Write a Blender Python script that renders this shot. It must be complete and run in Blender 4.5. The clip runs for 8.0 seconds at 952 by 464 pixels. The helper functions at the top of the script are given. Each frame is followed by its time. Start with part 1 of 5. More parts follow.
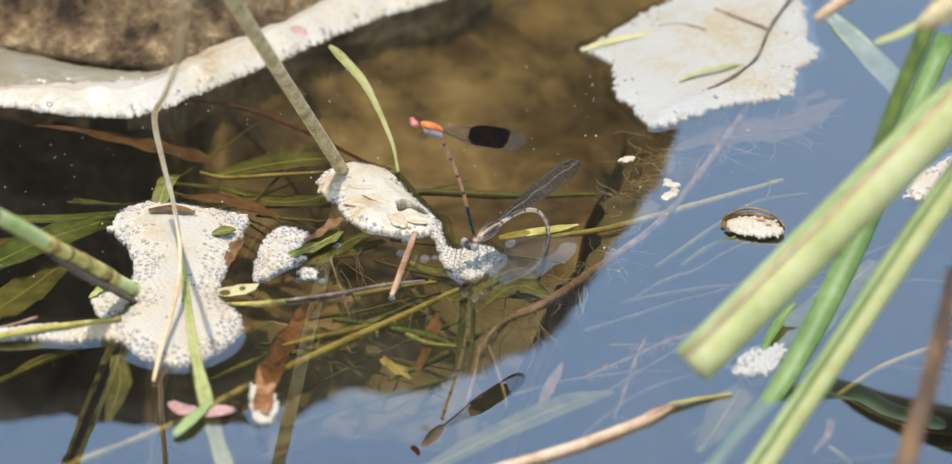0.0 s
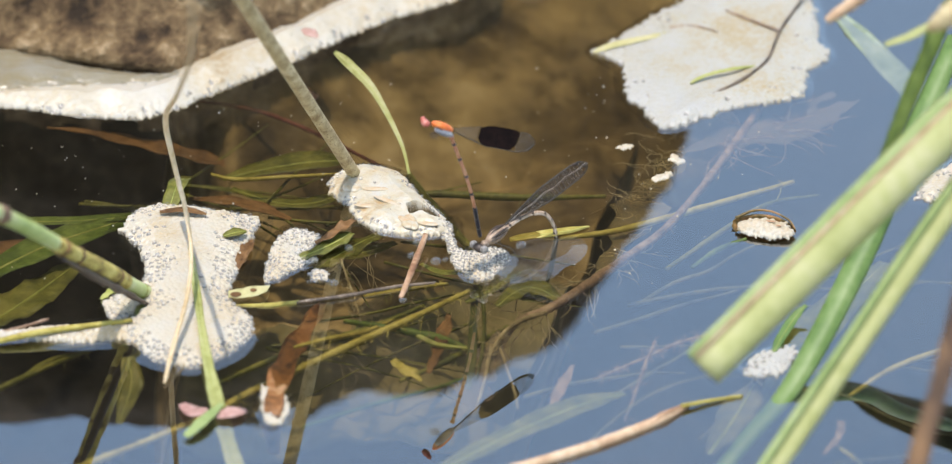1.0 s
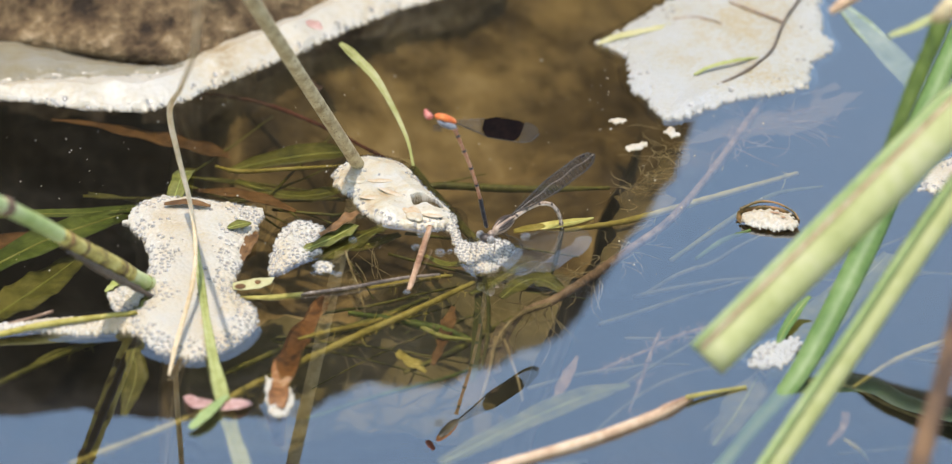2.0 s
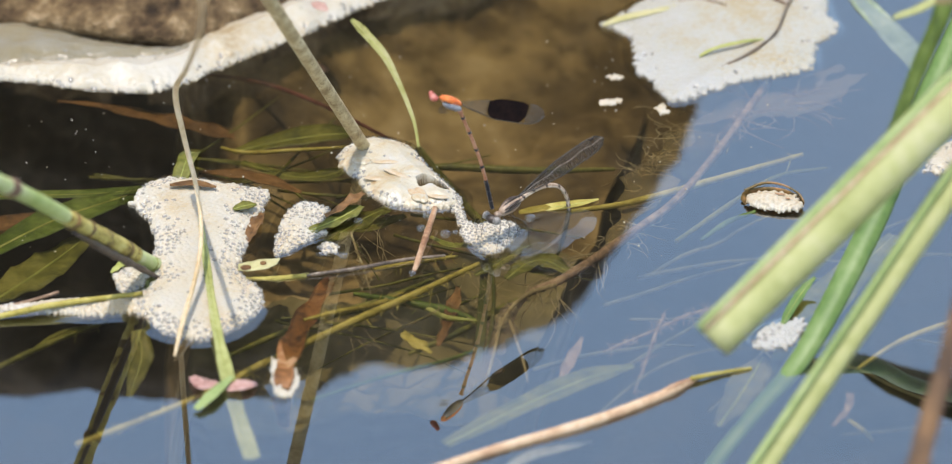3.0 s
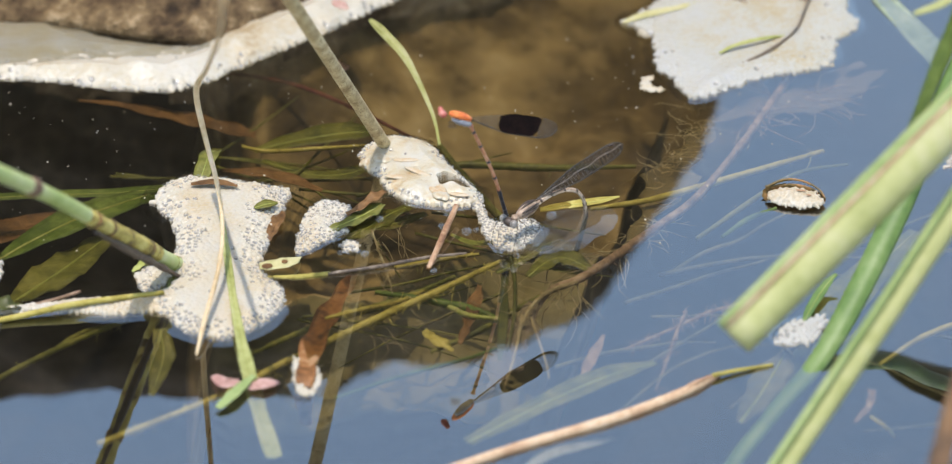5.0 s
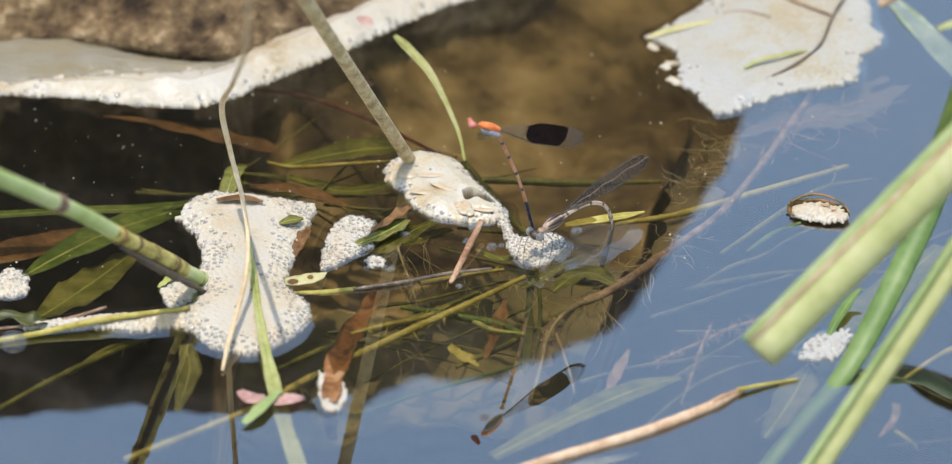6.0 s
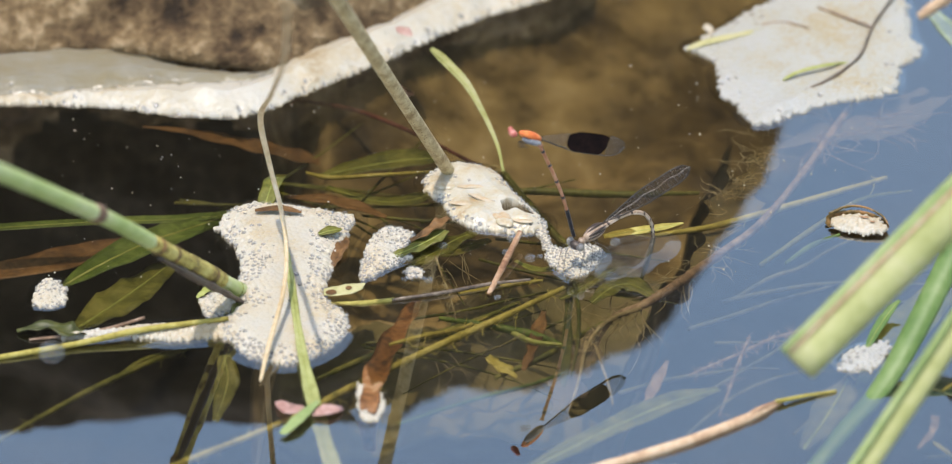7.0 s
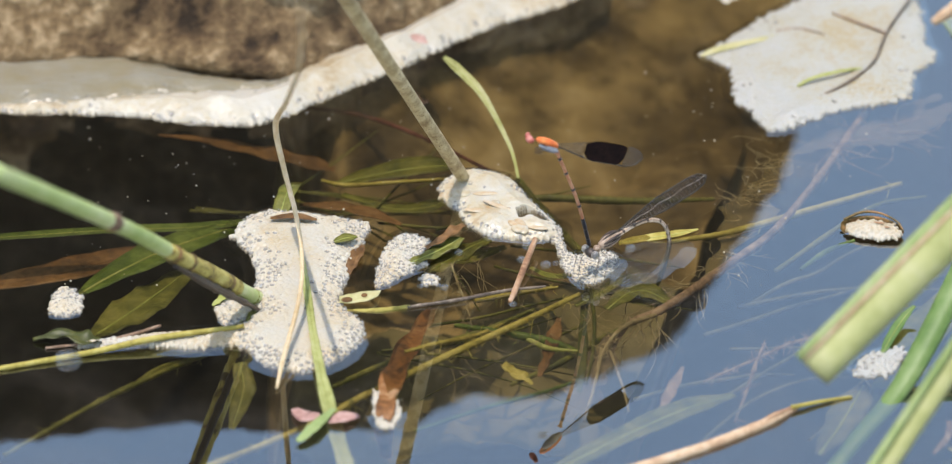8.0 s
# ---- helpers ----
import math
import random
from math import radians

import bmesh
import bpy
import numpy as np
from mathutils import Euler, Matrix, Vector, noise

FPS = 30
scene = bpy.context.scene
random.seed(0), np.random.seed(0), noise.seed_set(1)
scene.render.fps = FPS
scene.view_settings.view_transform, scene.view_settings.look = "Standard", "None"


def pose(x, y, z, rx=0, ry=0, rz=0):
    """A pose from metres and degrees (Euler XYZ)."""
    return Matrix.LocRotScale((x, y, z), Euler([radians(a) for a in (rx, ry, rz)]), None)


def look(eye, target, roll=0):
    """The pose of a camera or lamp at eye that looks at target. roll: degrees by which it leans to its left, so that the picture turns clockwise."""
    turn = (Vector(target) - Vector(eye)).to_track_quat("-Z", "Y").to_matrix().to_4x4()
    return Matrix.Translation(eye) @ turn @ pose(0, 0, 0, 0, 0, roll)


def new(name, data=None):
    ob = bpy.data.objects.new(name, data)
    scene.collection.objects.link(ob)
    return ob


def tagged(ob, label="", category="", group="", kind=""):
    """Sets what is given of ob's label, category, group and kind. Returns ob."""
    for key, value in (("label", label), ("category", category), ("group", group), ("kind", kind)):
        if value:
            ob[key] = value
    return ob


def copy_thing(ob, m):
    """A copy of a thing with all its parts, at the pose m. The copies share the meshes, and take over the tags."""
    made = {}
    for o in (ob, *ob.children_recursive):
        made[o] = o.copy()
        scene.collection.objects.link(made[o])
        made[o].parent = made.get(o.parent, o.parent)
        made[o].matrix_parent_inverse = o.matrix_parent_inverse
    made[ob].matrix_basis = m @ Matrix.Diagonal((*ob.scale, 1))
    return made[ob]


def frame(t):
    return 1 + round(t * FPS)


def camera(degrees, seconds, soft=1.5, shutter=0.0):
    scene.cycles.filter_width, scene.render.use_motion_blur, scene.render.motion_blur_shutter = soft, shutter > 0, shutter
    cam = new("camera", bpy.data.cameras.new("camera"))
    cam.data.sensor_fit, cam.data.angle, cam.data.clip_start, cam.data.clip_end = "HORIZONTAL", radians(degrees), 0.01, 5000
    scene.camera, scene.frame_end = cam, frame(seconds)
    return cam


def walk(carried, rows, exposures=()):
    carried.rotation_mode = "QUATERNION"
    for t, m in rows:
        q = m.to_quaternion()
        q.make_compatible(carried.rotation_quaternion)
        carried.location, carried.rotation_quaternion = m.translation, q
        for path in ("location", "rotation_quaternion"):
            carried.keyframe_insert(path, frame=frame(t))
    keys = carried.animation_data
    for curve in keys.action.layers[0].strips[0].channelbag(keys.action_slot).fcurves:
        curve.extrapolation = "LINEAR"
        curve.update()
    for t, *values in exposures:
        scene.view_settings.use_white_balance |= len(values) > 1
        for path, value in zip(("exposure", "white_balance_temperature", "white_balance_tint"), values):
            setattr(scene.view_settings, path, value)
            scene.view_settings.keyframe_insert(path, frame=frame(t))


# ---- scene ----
# Plan lengths are in millimetres; the water's surface is z = 0, the camera looks along +y.
MM = 0.001
EYE = (0.0, -1.9810, 1.2379)
cam = camera(5.0, 8.0, 1.2)
cam.data.dof.use_dof = True
cam.data.dof.focus_distance = 2.34
cam.data.dof.aperture_fstop = 12.5
PAN = [(0.0, -0.0002, 0.0001, -0.0002, -0.0002), (0.5, -0.0185, -0.0065, -0.0117, 0.0019), (1.0, 0.0671, 0.0098, -0.0478, 0.0011),
       (2.5, 0.0854, -0.0872, -0.1485, 0.0036), (3.0, 0.1261, -0.1326, -0.1301, 0.0055), (3.5, 0.2157, -0.1318, -0.1495, 0.0054),
       (4.0, 0.2214, -0.1209, -0.2482, 0.0050), (4.5, 0.2170, -0.1565, -0.3559, 0.0049), (6.0, 0.4120, -0.0621, -0.5866, 0.0109),
       (6.5, 0.5114, -0.0155, -0.6875, 0.0122), (7.0, 0.6512, -0.0022, -0.6095, 0.0093), (7.5, 0.7247, 0.0208, -0.7420, 0.0075),
       (8.0, 0.7445, 0.0357, -0.8520, 0.0119)]
walk(cam, [(t, pose(0, EYE[1] - 0.848 * back, EYE[2] + 0.530 * back, 58 + up, 0, turn) @ pose(0, 0, 0, 0, 0, lean)) for t, turn, up, lean, back in PAN],
     [(0.0, 0.9), (2.5, 0.84), (4.5, 0.8), (8.0, 0.77)])

# ---- light ----
SUN = Vector((-0.12, -0.1, 0.98)).normalized()
world = bpy.data.worlds.new("sky")
scene.world = world
world.use_nodes = True
wn = world.node_tree.nodes
sky = wn.new("ShaderNodeTexSky")
sky.sky_type = "NISHITA"
sky.sun_disc = False
sky.air_density = 1.6
sky.dust_density = 1.6
sky.ozone_density = 0.9
sky.sun_elevation = math.asin(SUN.z)
sky.sun_rotation = math.atan2(SUN.x, SUN.y)
world.node_tree.links.new(sky.outputs[0], wn["Background"].inputs[0])
wn["Background"].inputs[1].default_value = 0.15
sun = new("sun", bpy.data.lights.new("sun", "SUN"))
sun.data.energy = 2.2
sun.data.angle = radians(0.53)
sun.data.color = (1.0, 0.925, 0.845)
sun.matrix_world = look(SUN, (0, 0, 0))


# ---- materials ----
def material(name, colors, scale=200.0, rough=0.6, bump=0.3, spec=0.4, stretch=(1, 1, 1), fine=None, trans=0.0, detail=6, spots=None, metal=0.0, depth=0.0004, sss=0.0):
    """Noise-mottled surface: colors along a ramp, large and fine noise, bump; trans adds light shining through."""
    m = bpy.data.materials.new(name)
    m.use_nodes = True
    n, l = m.node_tree.nodes, m.node_tree.links
    b = n["Principled BSDF"]
    co = n.new("ShaderNodeTexCoord")
    mp = n.new("ShaderNodeMapping")
    mp.inputs["Scale"].default_value = stretch
    l.new(co.outputs["Object"], mp.inputs[0])
    big = n.new("ShaderNodeTexNoise")
    big.inputs["Scale"].default_value = scale
    big.inputs["Detail"].default_value = detail
    big.inputs["Roughness"].default_value = 0.65
    l.new(mp.outputs[0], big.inputs["Vector"])
    small = n.new("ShaderNodeTexNoise")
    small.inputs["Scale"].default_value = fine or scale * 7
    small.inputs["Detail"].default_value = 3
    l.new(mp.outputs[0], small.inputs["Vector"])
    mix = n.new("ShaderNodeMath")
    mix.operation = "MULTIPLY_ADD"
    mix.inputs[1].default_value = 0.35
    l.new(small.outputs[0], mix.inputs[0])
    sub = n.new("ShaderNodeMath")
    sub.operation = "MULTIPLY_ADD"
    sub.inputs[1].default_value = 1.0
    sub.inputs[2].default_value = -0.175
    l.new(big.outputs[0], sub.inputs[0])
    l.new(sub.outputs[0], mix.inputs[2])
    ramp = n.new("ShaderNodeValToRGB")
    els = ramp.color_ramp.elements
    while len(els) < len(colors):
        els.new(0.5)
    for i, c in enumerate(colors):
        els[i].position = 0.32 + 0.36 * i / max(1, len(colors) - 1)
        els[i].color = (*c, 1)
    l.new(mix.outputs[0], ramp.inputs[0])
    out = ramp.outputs[0]
    if spots:
        vo = n.new("ShaderNodeTexVoronoi")
        vo.inputs["Scale"].default_value = spots[1]
        l.new(mp.outputs[0], vo.inputs["Vector"])
        cut = n.new("ShaderNodeMapRange")
        cut.inputs["From Min"].default_value = spots[2]
        cut.inputs["From Max"].default_value = spots[2] * 0.7
        l.new(vo.outputs["Distance"], cut.inputs[0])
        mc = n.new("ShaderNodeMix")
        mc.data_type = "RGBA"
        mc.inputs[7].default_value = (*spots[0], 1)
        l.new(cut.outputs[0], mc.inputs[0])
        l.new(out, mc.inputs[6])
        out = mc.outputs[2]
    l.new(out, b.inputs["Base Color"])
    b.inputs["Roughness"].default_value = rough
    b.inputs["Specular IOR Level"].default_value = spec
    b.inputs["Metallic"].default_value = metal
    if sss:
        b.inputs["Subsurface Weight"].default_value = sss
        b.inputs["Subsurface Radius"].default_value = (1.0, 0.85, 0.65)
        b.inputs["Subsurface Scale"].default_value = 0.0006
    bp = n.new("ShaderNodeBump")
    bp.inputs["Strength"].default_value = bump
    bp.inputs["Distance"].default_value = depth
    l.new(mix.outputs[0], bp.inputs["Height"])
    l.new(bp.outputs[0], b.inputs["Normal"])
    if trans:
        tr = n.new("ShaderNodeBsdfTranslucent")
        ms = n.new("ShaderNodeMixShader")
        ms.inputs[0].default_value = trans
        l.new(out, tr.inputs[0])
        l.new(bp.outputs[0], tr.inputs["Normal"])
        l.new(b.outputs[0], ms.inputs[1])
        l.new(tr.outputs[0], ms.inputs[2])
        l.new(ms.outputs[0], n["Material Output"].inputs[0])
    return m


def clear_material(name, tint, ior, rough=0.0, bump=0.0, scale=60.0, veil=None, film=None):
    """A thin clear film: see-through with a mirror gloss by Fresnel; veil: (colour, share) of cloudiness."""
    m = bpy.data.materials.new(name)
    m.use_nodes = True
    n, l = m.node_tree.nodes, m.node_tree.links
    n.remove(n["Principled BSDF"])
    t = n.new("ShaderNodeBsdfTransparent")
    t.inputs[0].default_value = (*tint, 1)
    g = n.new("ShaderNodeBsdfGlossy")
    g.inputs["Roughness"].default_value = rough
    f = n.new("ShaderNodeFresnel")
    f.inputs["IOR"].default_value = ior
    mx = n.new("ShaderNodeMixShader")
    base = t.outputs[0]
    if veil:
        d = n.new("ShaderNodeBsdfDiffuse")
        d.inputs[0].default_value = (*veil[0], 1)
        mv = n.new("ShaderNodeMixShader")
        mv.inputs[0].default_value = veil[1]
        l.new(base, mv.inputs[1])
        l.new(d.outputs[0], mv.inputs[2])
        base = mv.outputs[0]
    if bump:
        no = n.new("ShaderNodeTexNoise")
        no.inputs["Scale"].default_value = scale
        no.inputs["Detail"].default_value = 2
        co = n.new("ShaderNodeTexCoord")
        l.new(co.outputs["Object"], no.inputs["Vector"])
        bp = n.new("ShaderNodeBump")
        bp.inputs["Strength"].default_value = bump
        bp.inputs["Distance"].default_value = 0.001
        l.new(no.outputs[0], bp.inputs["Height"])
        l.new(bp.outputs[0], g.inputs["Normal"])
        l.new(bp.outputs[0], f.inputs["Normal"])
    if film:
        lw = n.new("ShaderNodeLayerWeight")
        lw.inputs[0].default_value = film[0]
        ml = n.new("ShaderNodeMath")
        ml.operation = "MULTIPLY"
        ml.inputs[1].default_value = film[1]
        pw = n.new("ShaderNodeMath")
        pw.operation = "POWER"
        pw.inputs[1].default_value = film[2] if len(film) > 2 else 1.0
        l.new(lw.outputs["Facing"], pw.inputs[0])
        l.new(pw.outputs[0], ml.inputs[0])
        l.new(ml.outputs[0], mx.inputs[0])
    else:
        l.new(f.outputs[0], mx.inputs[0])
    l.new(base, mx.inputs[1])
    l.new(g.outputs[0], mx.inputs[2])
    l.new(mx.outputs[0], n["Material Output"].inputs[0])
    return m


WATER = clear_material("water", (0.86, 0.81, 0.66), 1.33, bump=0.012, scale=45, veil=((0.3, 0.25, 0.15), 0.022), film=(0.5, 1.6, 2.0))
# near-black: light lost in deep water is put into the bed's colour
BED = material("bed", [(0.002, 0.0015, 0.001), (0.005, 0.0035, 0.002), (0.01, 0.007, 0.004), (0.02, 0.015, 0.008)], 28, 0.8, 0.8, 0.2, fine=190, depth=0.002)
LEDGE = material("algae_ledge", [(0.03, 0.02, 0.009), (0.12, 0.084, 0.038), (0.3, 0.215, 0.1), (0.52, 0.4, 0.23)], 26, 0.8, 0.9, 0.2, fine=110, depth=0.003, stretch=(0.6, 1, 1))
# haze and dimness of murky water, painted as a shelf colour
MURK = material("murk", [(0.075, 0.064, 0.032), (0.125, 0.105, 0.051), (0.195, 0.162, 0.079)], 22, 0.85, 0.6, 0.2, fine=160, depth=0.002)
ROCK = material("rock", [(0.022, 0.013, 0.006), (0.085, 0.052, 0.024), (0.175, 0.116, 0.056), (0.37, 0.27, 0.155)], 70, 0.85, 1.0, 0.3, fine=420, depth=0.004)
# shade on the boulder's upper face, put into a dark colour
ROCK_SHADED = material("shaded_rock", [(0.009, 0.0068, 0.0045), (0.028, 0.021, 0.0135), (0.07, 0.053, 0.034)], 70, 0.9, 0.8, 0.2, fine=300, depth=0.002)
FOAM = material("foam", [(0.42, 0.33, 0.2), (0.45, 0.4, 0.31), (0.46, 0.435, 0.375)], 60, 0.35, 0.15, 0.4, fine=1500, depth=0.0003, sss=0.7)
FOAM_OLD = material("old_foam", [(0.32, 0.235, 0.13), (0.42, 0.355, 0.25), (0.455, 0.415, 0.335), (0.47, 0.44, 0.38)], 30, 0.45, 0.4, 0.4, fine=700, depth=0.0006, sss=0.4)
SHEET = material("sheet_foam", [(0.34, 0.27, 0.15), (0.365, 0.345, 0.285), (0.375, 0.365, 0.335), (0.39, 0.385, 0.365)], 20, 0.4, 0.3, 0.4, fine=1200, depth=0.0004, sss=0.5)
FOAM_GREY = material("grey_foam", [(0.21, 0.155, 0.06), (0.225, 0.193, 0.125), (0.25, 0.235, 0.195)], 45, 0.3, 0.3, 0.4, fine=900, depth=0.0006, sss=0.4, stretch=(0.25, 1, 1))
PULP = material("cream_pulp", [(0.4, 0.29, 0.165), (0.455, 0.385, 0.265), (0.475, 0.43, 0.335), (0.48, 0.45, 0.385)], 110, 0.3, 0.5, 0.5, fine=700, depth=0.0009, sss=0.7)
GREEN = material("green_leaf", [(0.05, 0.085, 0.008), (0.1, 0.15, 0.018), (0.19, 0.25, 0.05)], 90, 0.45, 0.2, 0.5, stretch=(1, 1, 1), trans=0.25)
OLIVE = material("olive_leaf", [(0.06, 0.065, 0.01), (0.14, 0.14, 0.022), (0.25, 0.23, 0.055)], 110, 0.5, 0.3, 0.4, trans=0.25)
REED = material("reed", [(0.06, 0.115, 0.025), (0.105, 0.175, 0.042), (0.16, 0.225, 0.075)], 60, 0.5, 0.3, 0.35)
REED_LIGHT = material("light_reed", [(0.18, 0.24, 0.075), (0.245, 0.3, 0.11), (0.31, 0.345, 0.16)], 60, 0.55, 0.3, 0.35)
NODED = material("noded_reed_green", [(0.29, 0.37, 0.1), (0.4, 0.475, 0.17), (0.53, 0.55, 0.29)], 50, 0.4, 0.12, 0.5)
MAROON = material("maroon_twig", [(0.035, 0.01, 0.006), (0.09, 0.026, 0.018), (0.15, 0.05, 0.035)], 150, 0.6, 0.4, 0.3)
BLADE = material("yellow_green_blade", [(0.26, 0.27, 0.07), (0.38, 0.385, 0.14), (0.47, 0.46, 0.24)], 80, 0.5, 0.2, 0.45, trans=0.15)
SWAY = material("dull_blade", [(0.2, 0.19, 0.04), (0.31, 0.295, 0.09), (0.41, 0.38, 0.18)], 90, 0.5, 0.2, 0.4, trans=0.2)
GRASS = material("grass_green", [(0.19, 0.21, 0.035), (0.32, 0.34, 0.08), (0.44, 0.44, 0.16)], 80, 0.5, 0.2, 0.45, trans=0.15)
PALE = material("pale_reed", [(0.275, 0.29, 0.095), (0.365, 0.37, 0.15), (0.44, 0.425, 0.225)], 45, 0.55, 0.3, 0.35, trans=0.1)
SHEATH = material("stem_sheath", [(0.11, 0.06, 0.018), (0.42, 0.34, 0.085), (0.56, 0.49, 0.17)], 260, 0.6, 0.5, 0.3)
GREY_STEM = material("grey_stem", [(0.25, 0.175, 0.08), (0.44, 0.34, 0.175), (0.58, 0.475, 0.28)], 300, 0.7, 0.25, 0.3, fine=1500, spots=((0.13, 0.085, 0.04), 1500, 0.24))
STRAW = material("straw", [(0.36, 0.21, 0.12), (0.54, 0.37, 0.23), (0.64, 0.49, 0.35)], 150, 0.6, 0.4, 0.35)
WITHERED = material("withered_stalk", [(0.015, 0.01, 0.007), (0.055, 0.032, 0.018), (0.18, 0.1, 0.045)], 60, 0.7, 0.4, 0.3, fine=300, stretch=(1, 0.5, 0.5))
DRY = material("dry_strand", [(0.46, 0.33, 0.17), (0.6, 0.46, 0.27), (0.7, 0.57, 0.38)], 120, 0.6, 0.3, 0.3, trans=0.15, sss=0.3)
RUSTY = material("rusty_stick", [(0.19, 0.09, 0.045), (0.34, 0.2, 0.11), (0.46, 0.32, 0.21)], 200, 0.6, 0.5, 0.35)
YELLOW = material("yellow_strand", [(0.19, 0.15, 0.025), (0.34, 0.28, 0.06), (0.46, 0.39, 0.13)], 150, 0.6, 0.4, 0.3)
BROWN = material("brown_leaf", [(0.07, 0.034, 0.012), (0.17, 0.085, 0.028), (0.29, 0.155, 0.06)], 120, 0.6, 0.4, 0.35, trans=0.2)
ORANGE_LEAF = material("orange_leaf", [(0.06, 0.03, 0.014), (0.2, 0.085, 0.028), (0.34, 0.15, 0.048), (0.46, 0.27, 0.13)], 110, 0.5, 0.6, 0.4, trans=0.3, fine=700)
WET_TWIG = material("wet_twig", [(0.03, 0.02, 0.013), (0.1, 0.07, 0.045), (0.22, 0.165, 0.115)], 300, 0.3, 0.5, 0.5)
TWIG = material("twig", [(0.09, 0.055, 0.035), (0.22, 0.14, 0.09), (0.38, 0.27, 0.19)], 300, 0.75, 0.6, 0.25)
PALEWEED = material("pale_weed", [(0.05, 0.05, 0.025), (0.1, 0.095, 0.05), (0.17, 0.155, 0.09)], 150, 0.6, 0.3, 0.3)
FIBRE = material("root_fibre", [(0.14, 0.105, 0.05), (0.27, 0.21, 0.115), (0.4, 0.34, 0.22)], 200, 0.7, 0.4, 0.25)
DARK = material("dark_blade", [(0.015, 0.018, 0.004), (0.05, 0.055, 0.008), (0.09, 0.085, 0.015)], 120, 0.5, 0.3, 0.4)
ORANGE = material("orange_chitin", [(0.5, 0.09, 0.015), (0.68, 0.16, 0.03), (0.75, 0.26, 0.07)], 500, 0.35, 0.2, 0.5)
GREY_CHITIN = material("grey_chitin", [(0.12, 0.12, 0.13), (0.22, 0.22, 0.24), (0.34, 0.34, 0.35)], 500, 0.4, 0.2, 0.5)
RED_CHITIN = material("red_chitin", [(0.25, 0.045, 0.03), (0.4, 0.1, 0.07), (0.5, 0.2, 0.16)], 600, 0.35, 0.2, 0.5)
RUST = material("rust_chitin", [(0.34, 0.13, 0.06), (0.46, 0.21, 0.11), (0.55, 0.32, 0.2)], 500, 0.4, 0.2, 0.5)
BLACK = material("black_chitin", [(0.008, 0.008, 0.012), (0.02, 0.022, 0.035)], 500, 0.3, 0.2, 0.6)
TAN = material("tan_chitin", [(0.16, 0.1, 0.06), (0.34, 0.24, 0.165), (0.5, 0.39, 0.29)], 700, 0.4, 0.3, 0.5)
GREY_TAN = material("grey_tan_chitin", [(0.1, 0.085, 0.07), (0.26, 0.235, 0.21), (0.38, 0.35, 0.32)], 900, 0.35, 0.3, 0.5)
WET_SHEET = clear_material("wet_sheet", (0.97, 0.97, 0.95), 1.33, 0.03, 0.04, 260, ((0.5, 0.5, 0.48), 0.05), film=(0.5, 0.65, 2.0))
PALE_CHITIN = material("pale_chitin", [(0.34, 0.26, 0.19), (0.5, 0.41, 0.32)], 700, 0.4, 0.3, 0.5)
DUSK = material("dusky_chitin", [(0.03, 0.02, 0.014), (0.075, 0.05, 0.036)], 700, 0.4, 0.3, 0.5)
WING = clear_material("wing_film", (0.9, 0.9, 0.9), 1.14, 0.25, 0.1, 900, ((0.5, 0.5, 0.52), 0.02), film=(0.3, 0.06))
ALGAE_FILM = clear_material("algae_film", (0.93, 0.91, 0.88), 1.1, 0.5, 0.2, 400, ((0.24, 0.19, 0.15), 0.3), film=(0.3, 0.02))
ALGAE_GOLD = clear_material("golden_algae_film", (0.9, 0.87, 0.8), 1.1, 0.5, 0.2, 400, ((0.3, 0.235, 0.12), 0.32), film=(0.3, 0.02))
SMOKY = clear_material("smoky_wing_film", (0.86, 0.85, 0.84), 1.14, 0.3, 0.2, 1500, ((0.35, 0.33, 0.32), 0.035), film=(0.3, 0.08))
FILM = clear_material("foam_bubble_film", (0.97, 0.97, 0.97), 1.3, 0.04, veil=((0.6, 0.6, 0.58), 0.06), film=(0.4, 0.4, 2.0))
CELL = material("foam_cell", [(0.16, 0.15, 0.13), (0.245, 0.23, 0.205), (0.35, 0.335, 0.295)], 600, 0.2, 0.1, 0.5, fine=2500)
RIM = clear_material("wet_rim_film", (0.95, 0.95, 0.93), 1.33, bump=0.01, scale=300, film=(0.5, 1.2, 2.0))
WING_DARK = material("wing_band", [(0.006, 0.004, 0.004), (0.02, 0.01, 0.008)], 600, 0.6, 0.3, 0.08)
VEIN_PALE = material("pale_wing_vein", [(0.2, 0.17, 0.14), (0.45, 0.41, 0.37)], 900, 0.3, 0.2, 0.6)
VEIN = material("wing_vein", [(0.02, 0.016, 0.014), (0.06, 0.05, 0.04)], 600, 0.45, 0.2, 0.5)
DEAD = material("dead_leaf", [(0.2, 0.19, 0.15), (0.36, 0.36, 0.34), (0.46, 0.46, 0.45)], 90, 0.5, 0.3, 0.4, trans=0.3)
SAGE = material("sage_blade", [(0.16, 0.2, 0.12), (0.25, 0.3, 0.2), (0.36, 0.4, 0.3)], 80, 0.55, 0.2, 0.4)
PINK = material("pink_petal", [(0.34, 0.17, 0.14), (0.5, 0.3, 0.25), (0.6, 0.42, 0.36)], 200, 0.6, 0.3, 0.3, trans=0.2)
PETAL = material("cream_petal", [(0.48, 0.33, 0.19), (0.53, 0.42, 0.28), (0.54, 0.47, 0.36)], 200, 0.5, 0.3, 0.3, trans=0.15)
HUSK = material("husk", [(0.03, 0.02, 0.008), (0.12, 0.08, 0.02), (0.35, 0.17, 0.06)], 200, 0.5, 0.4, 0.4)
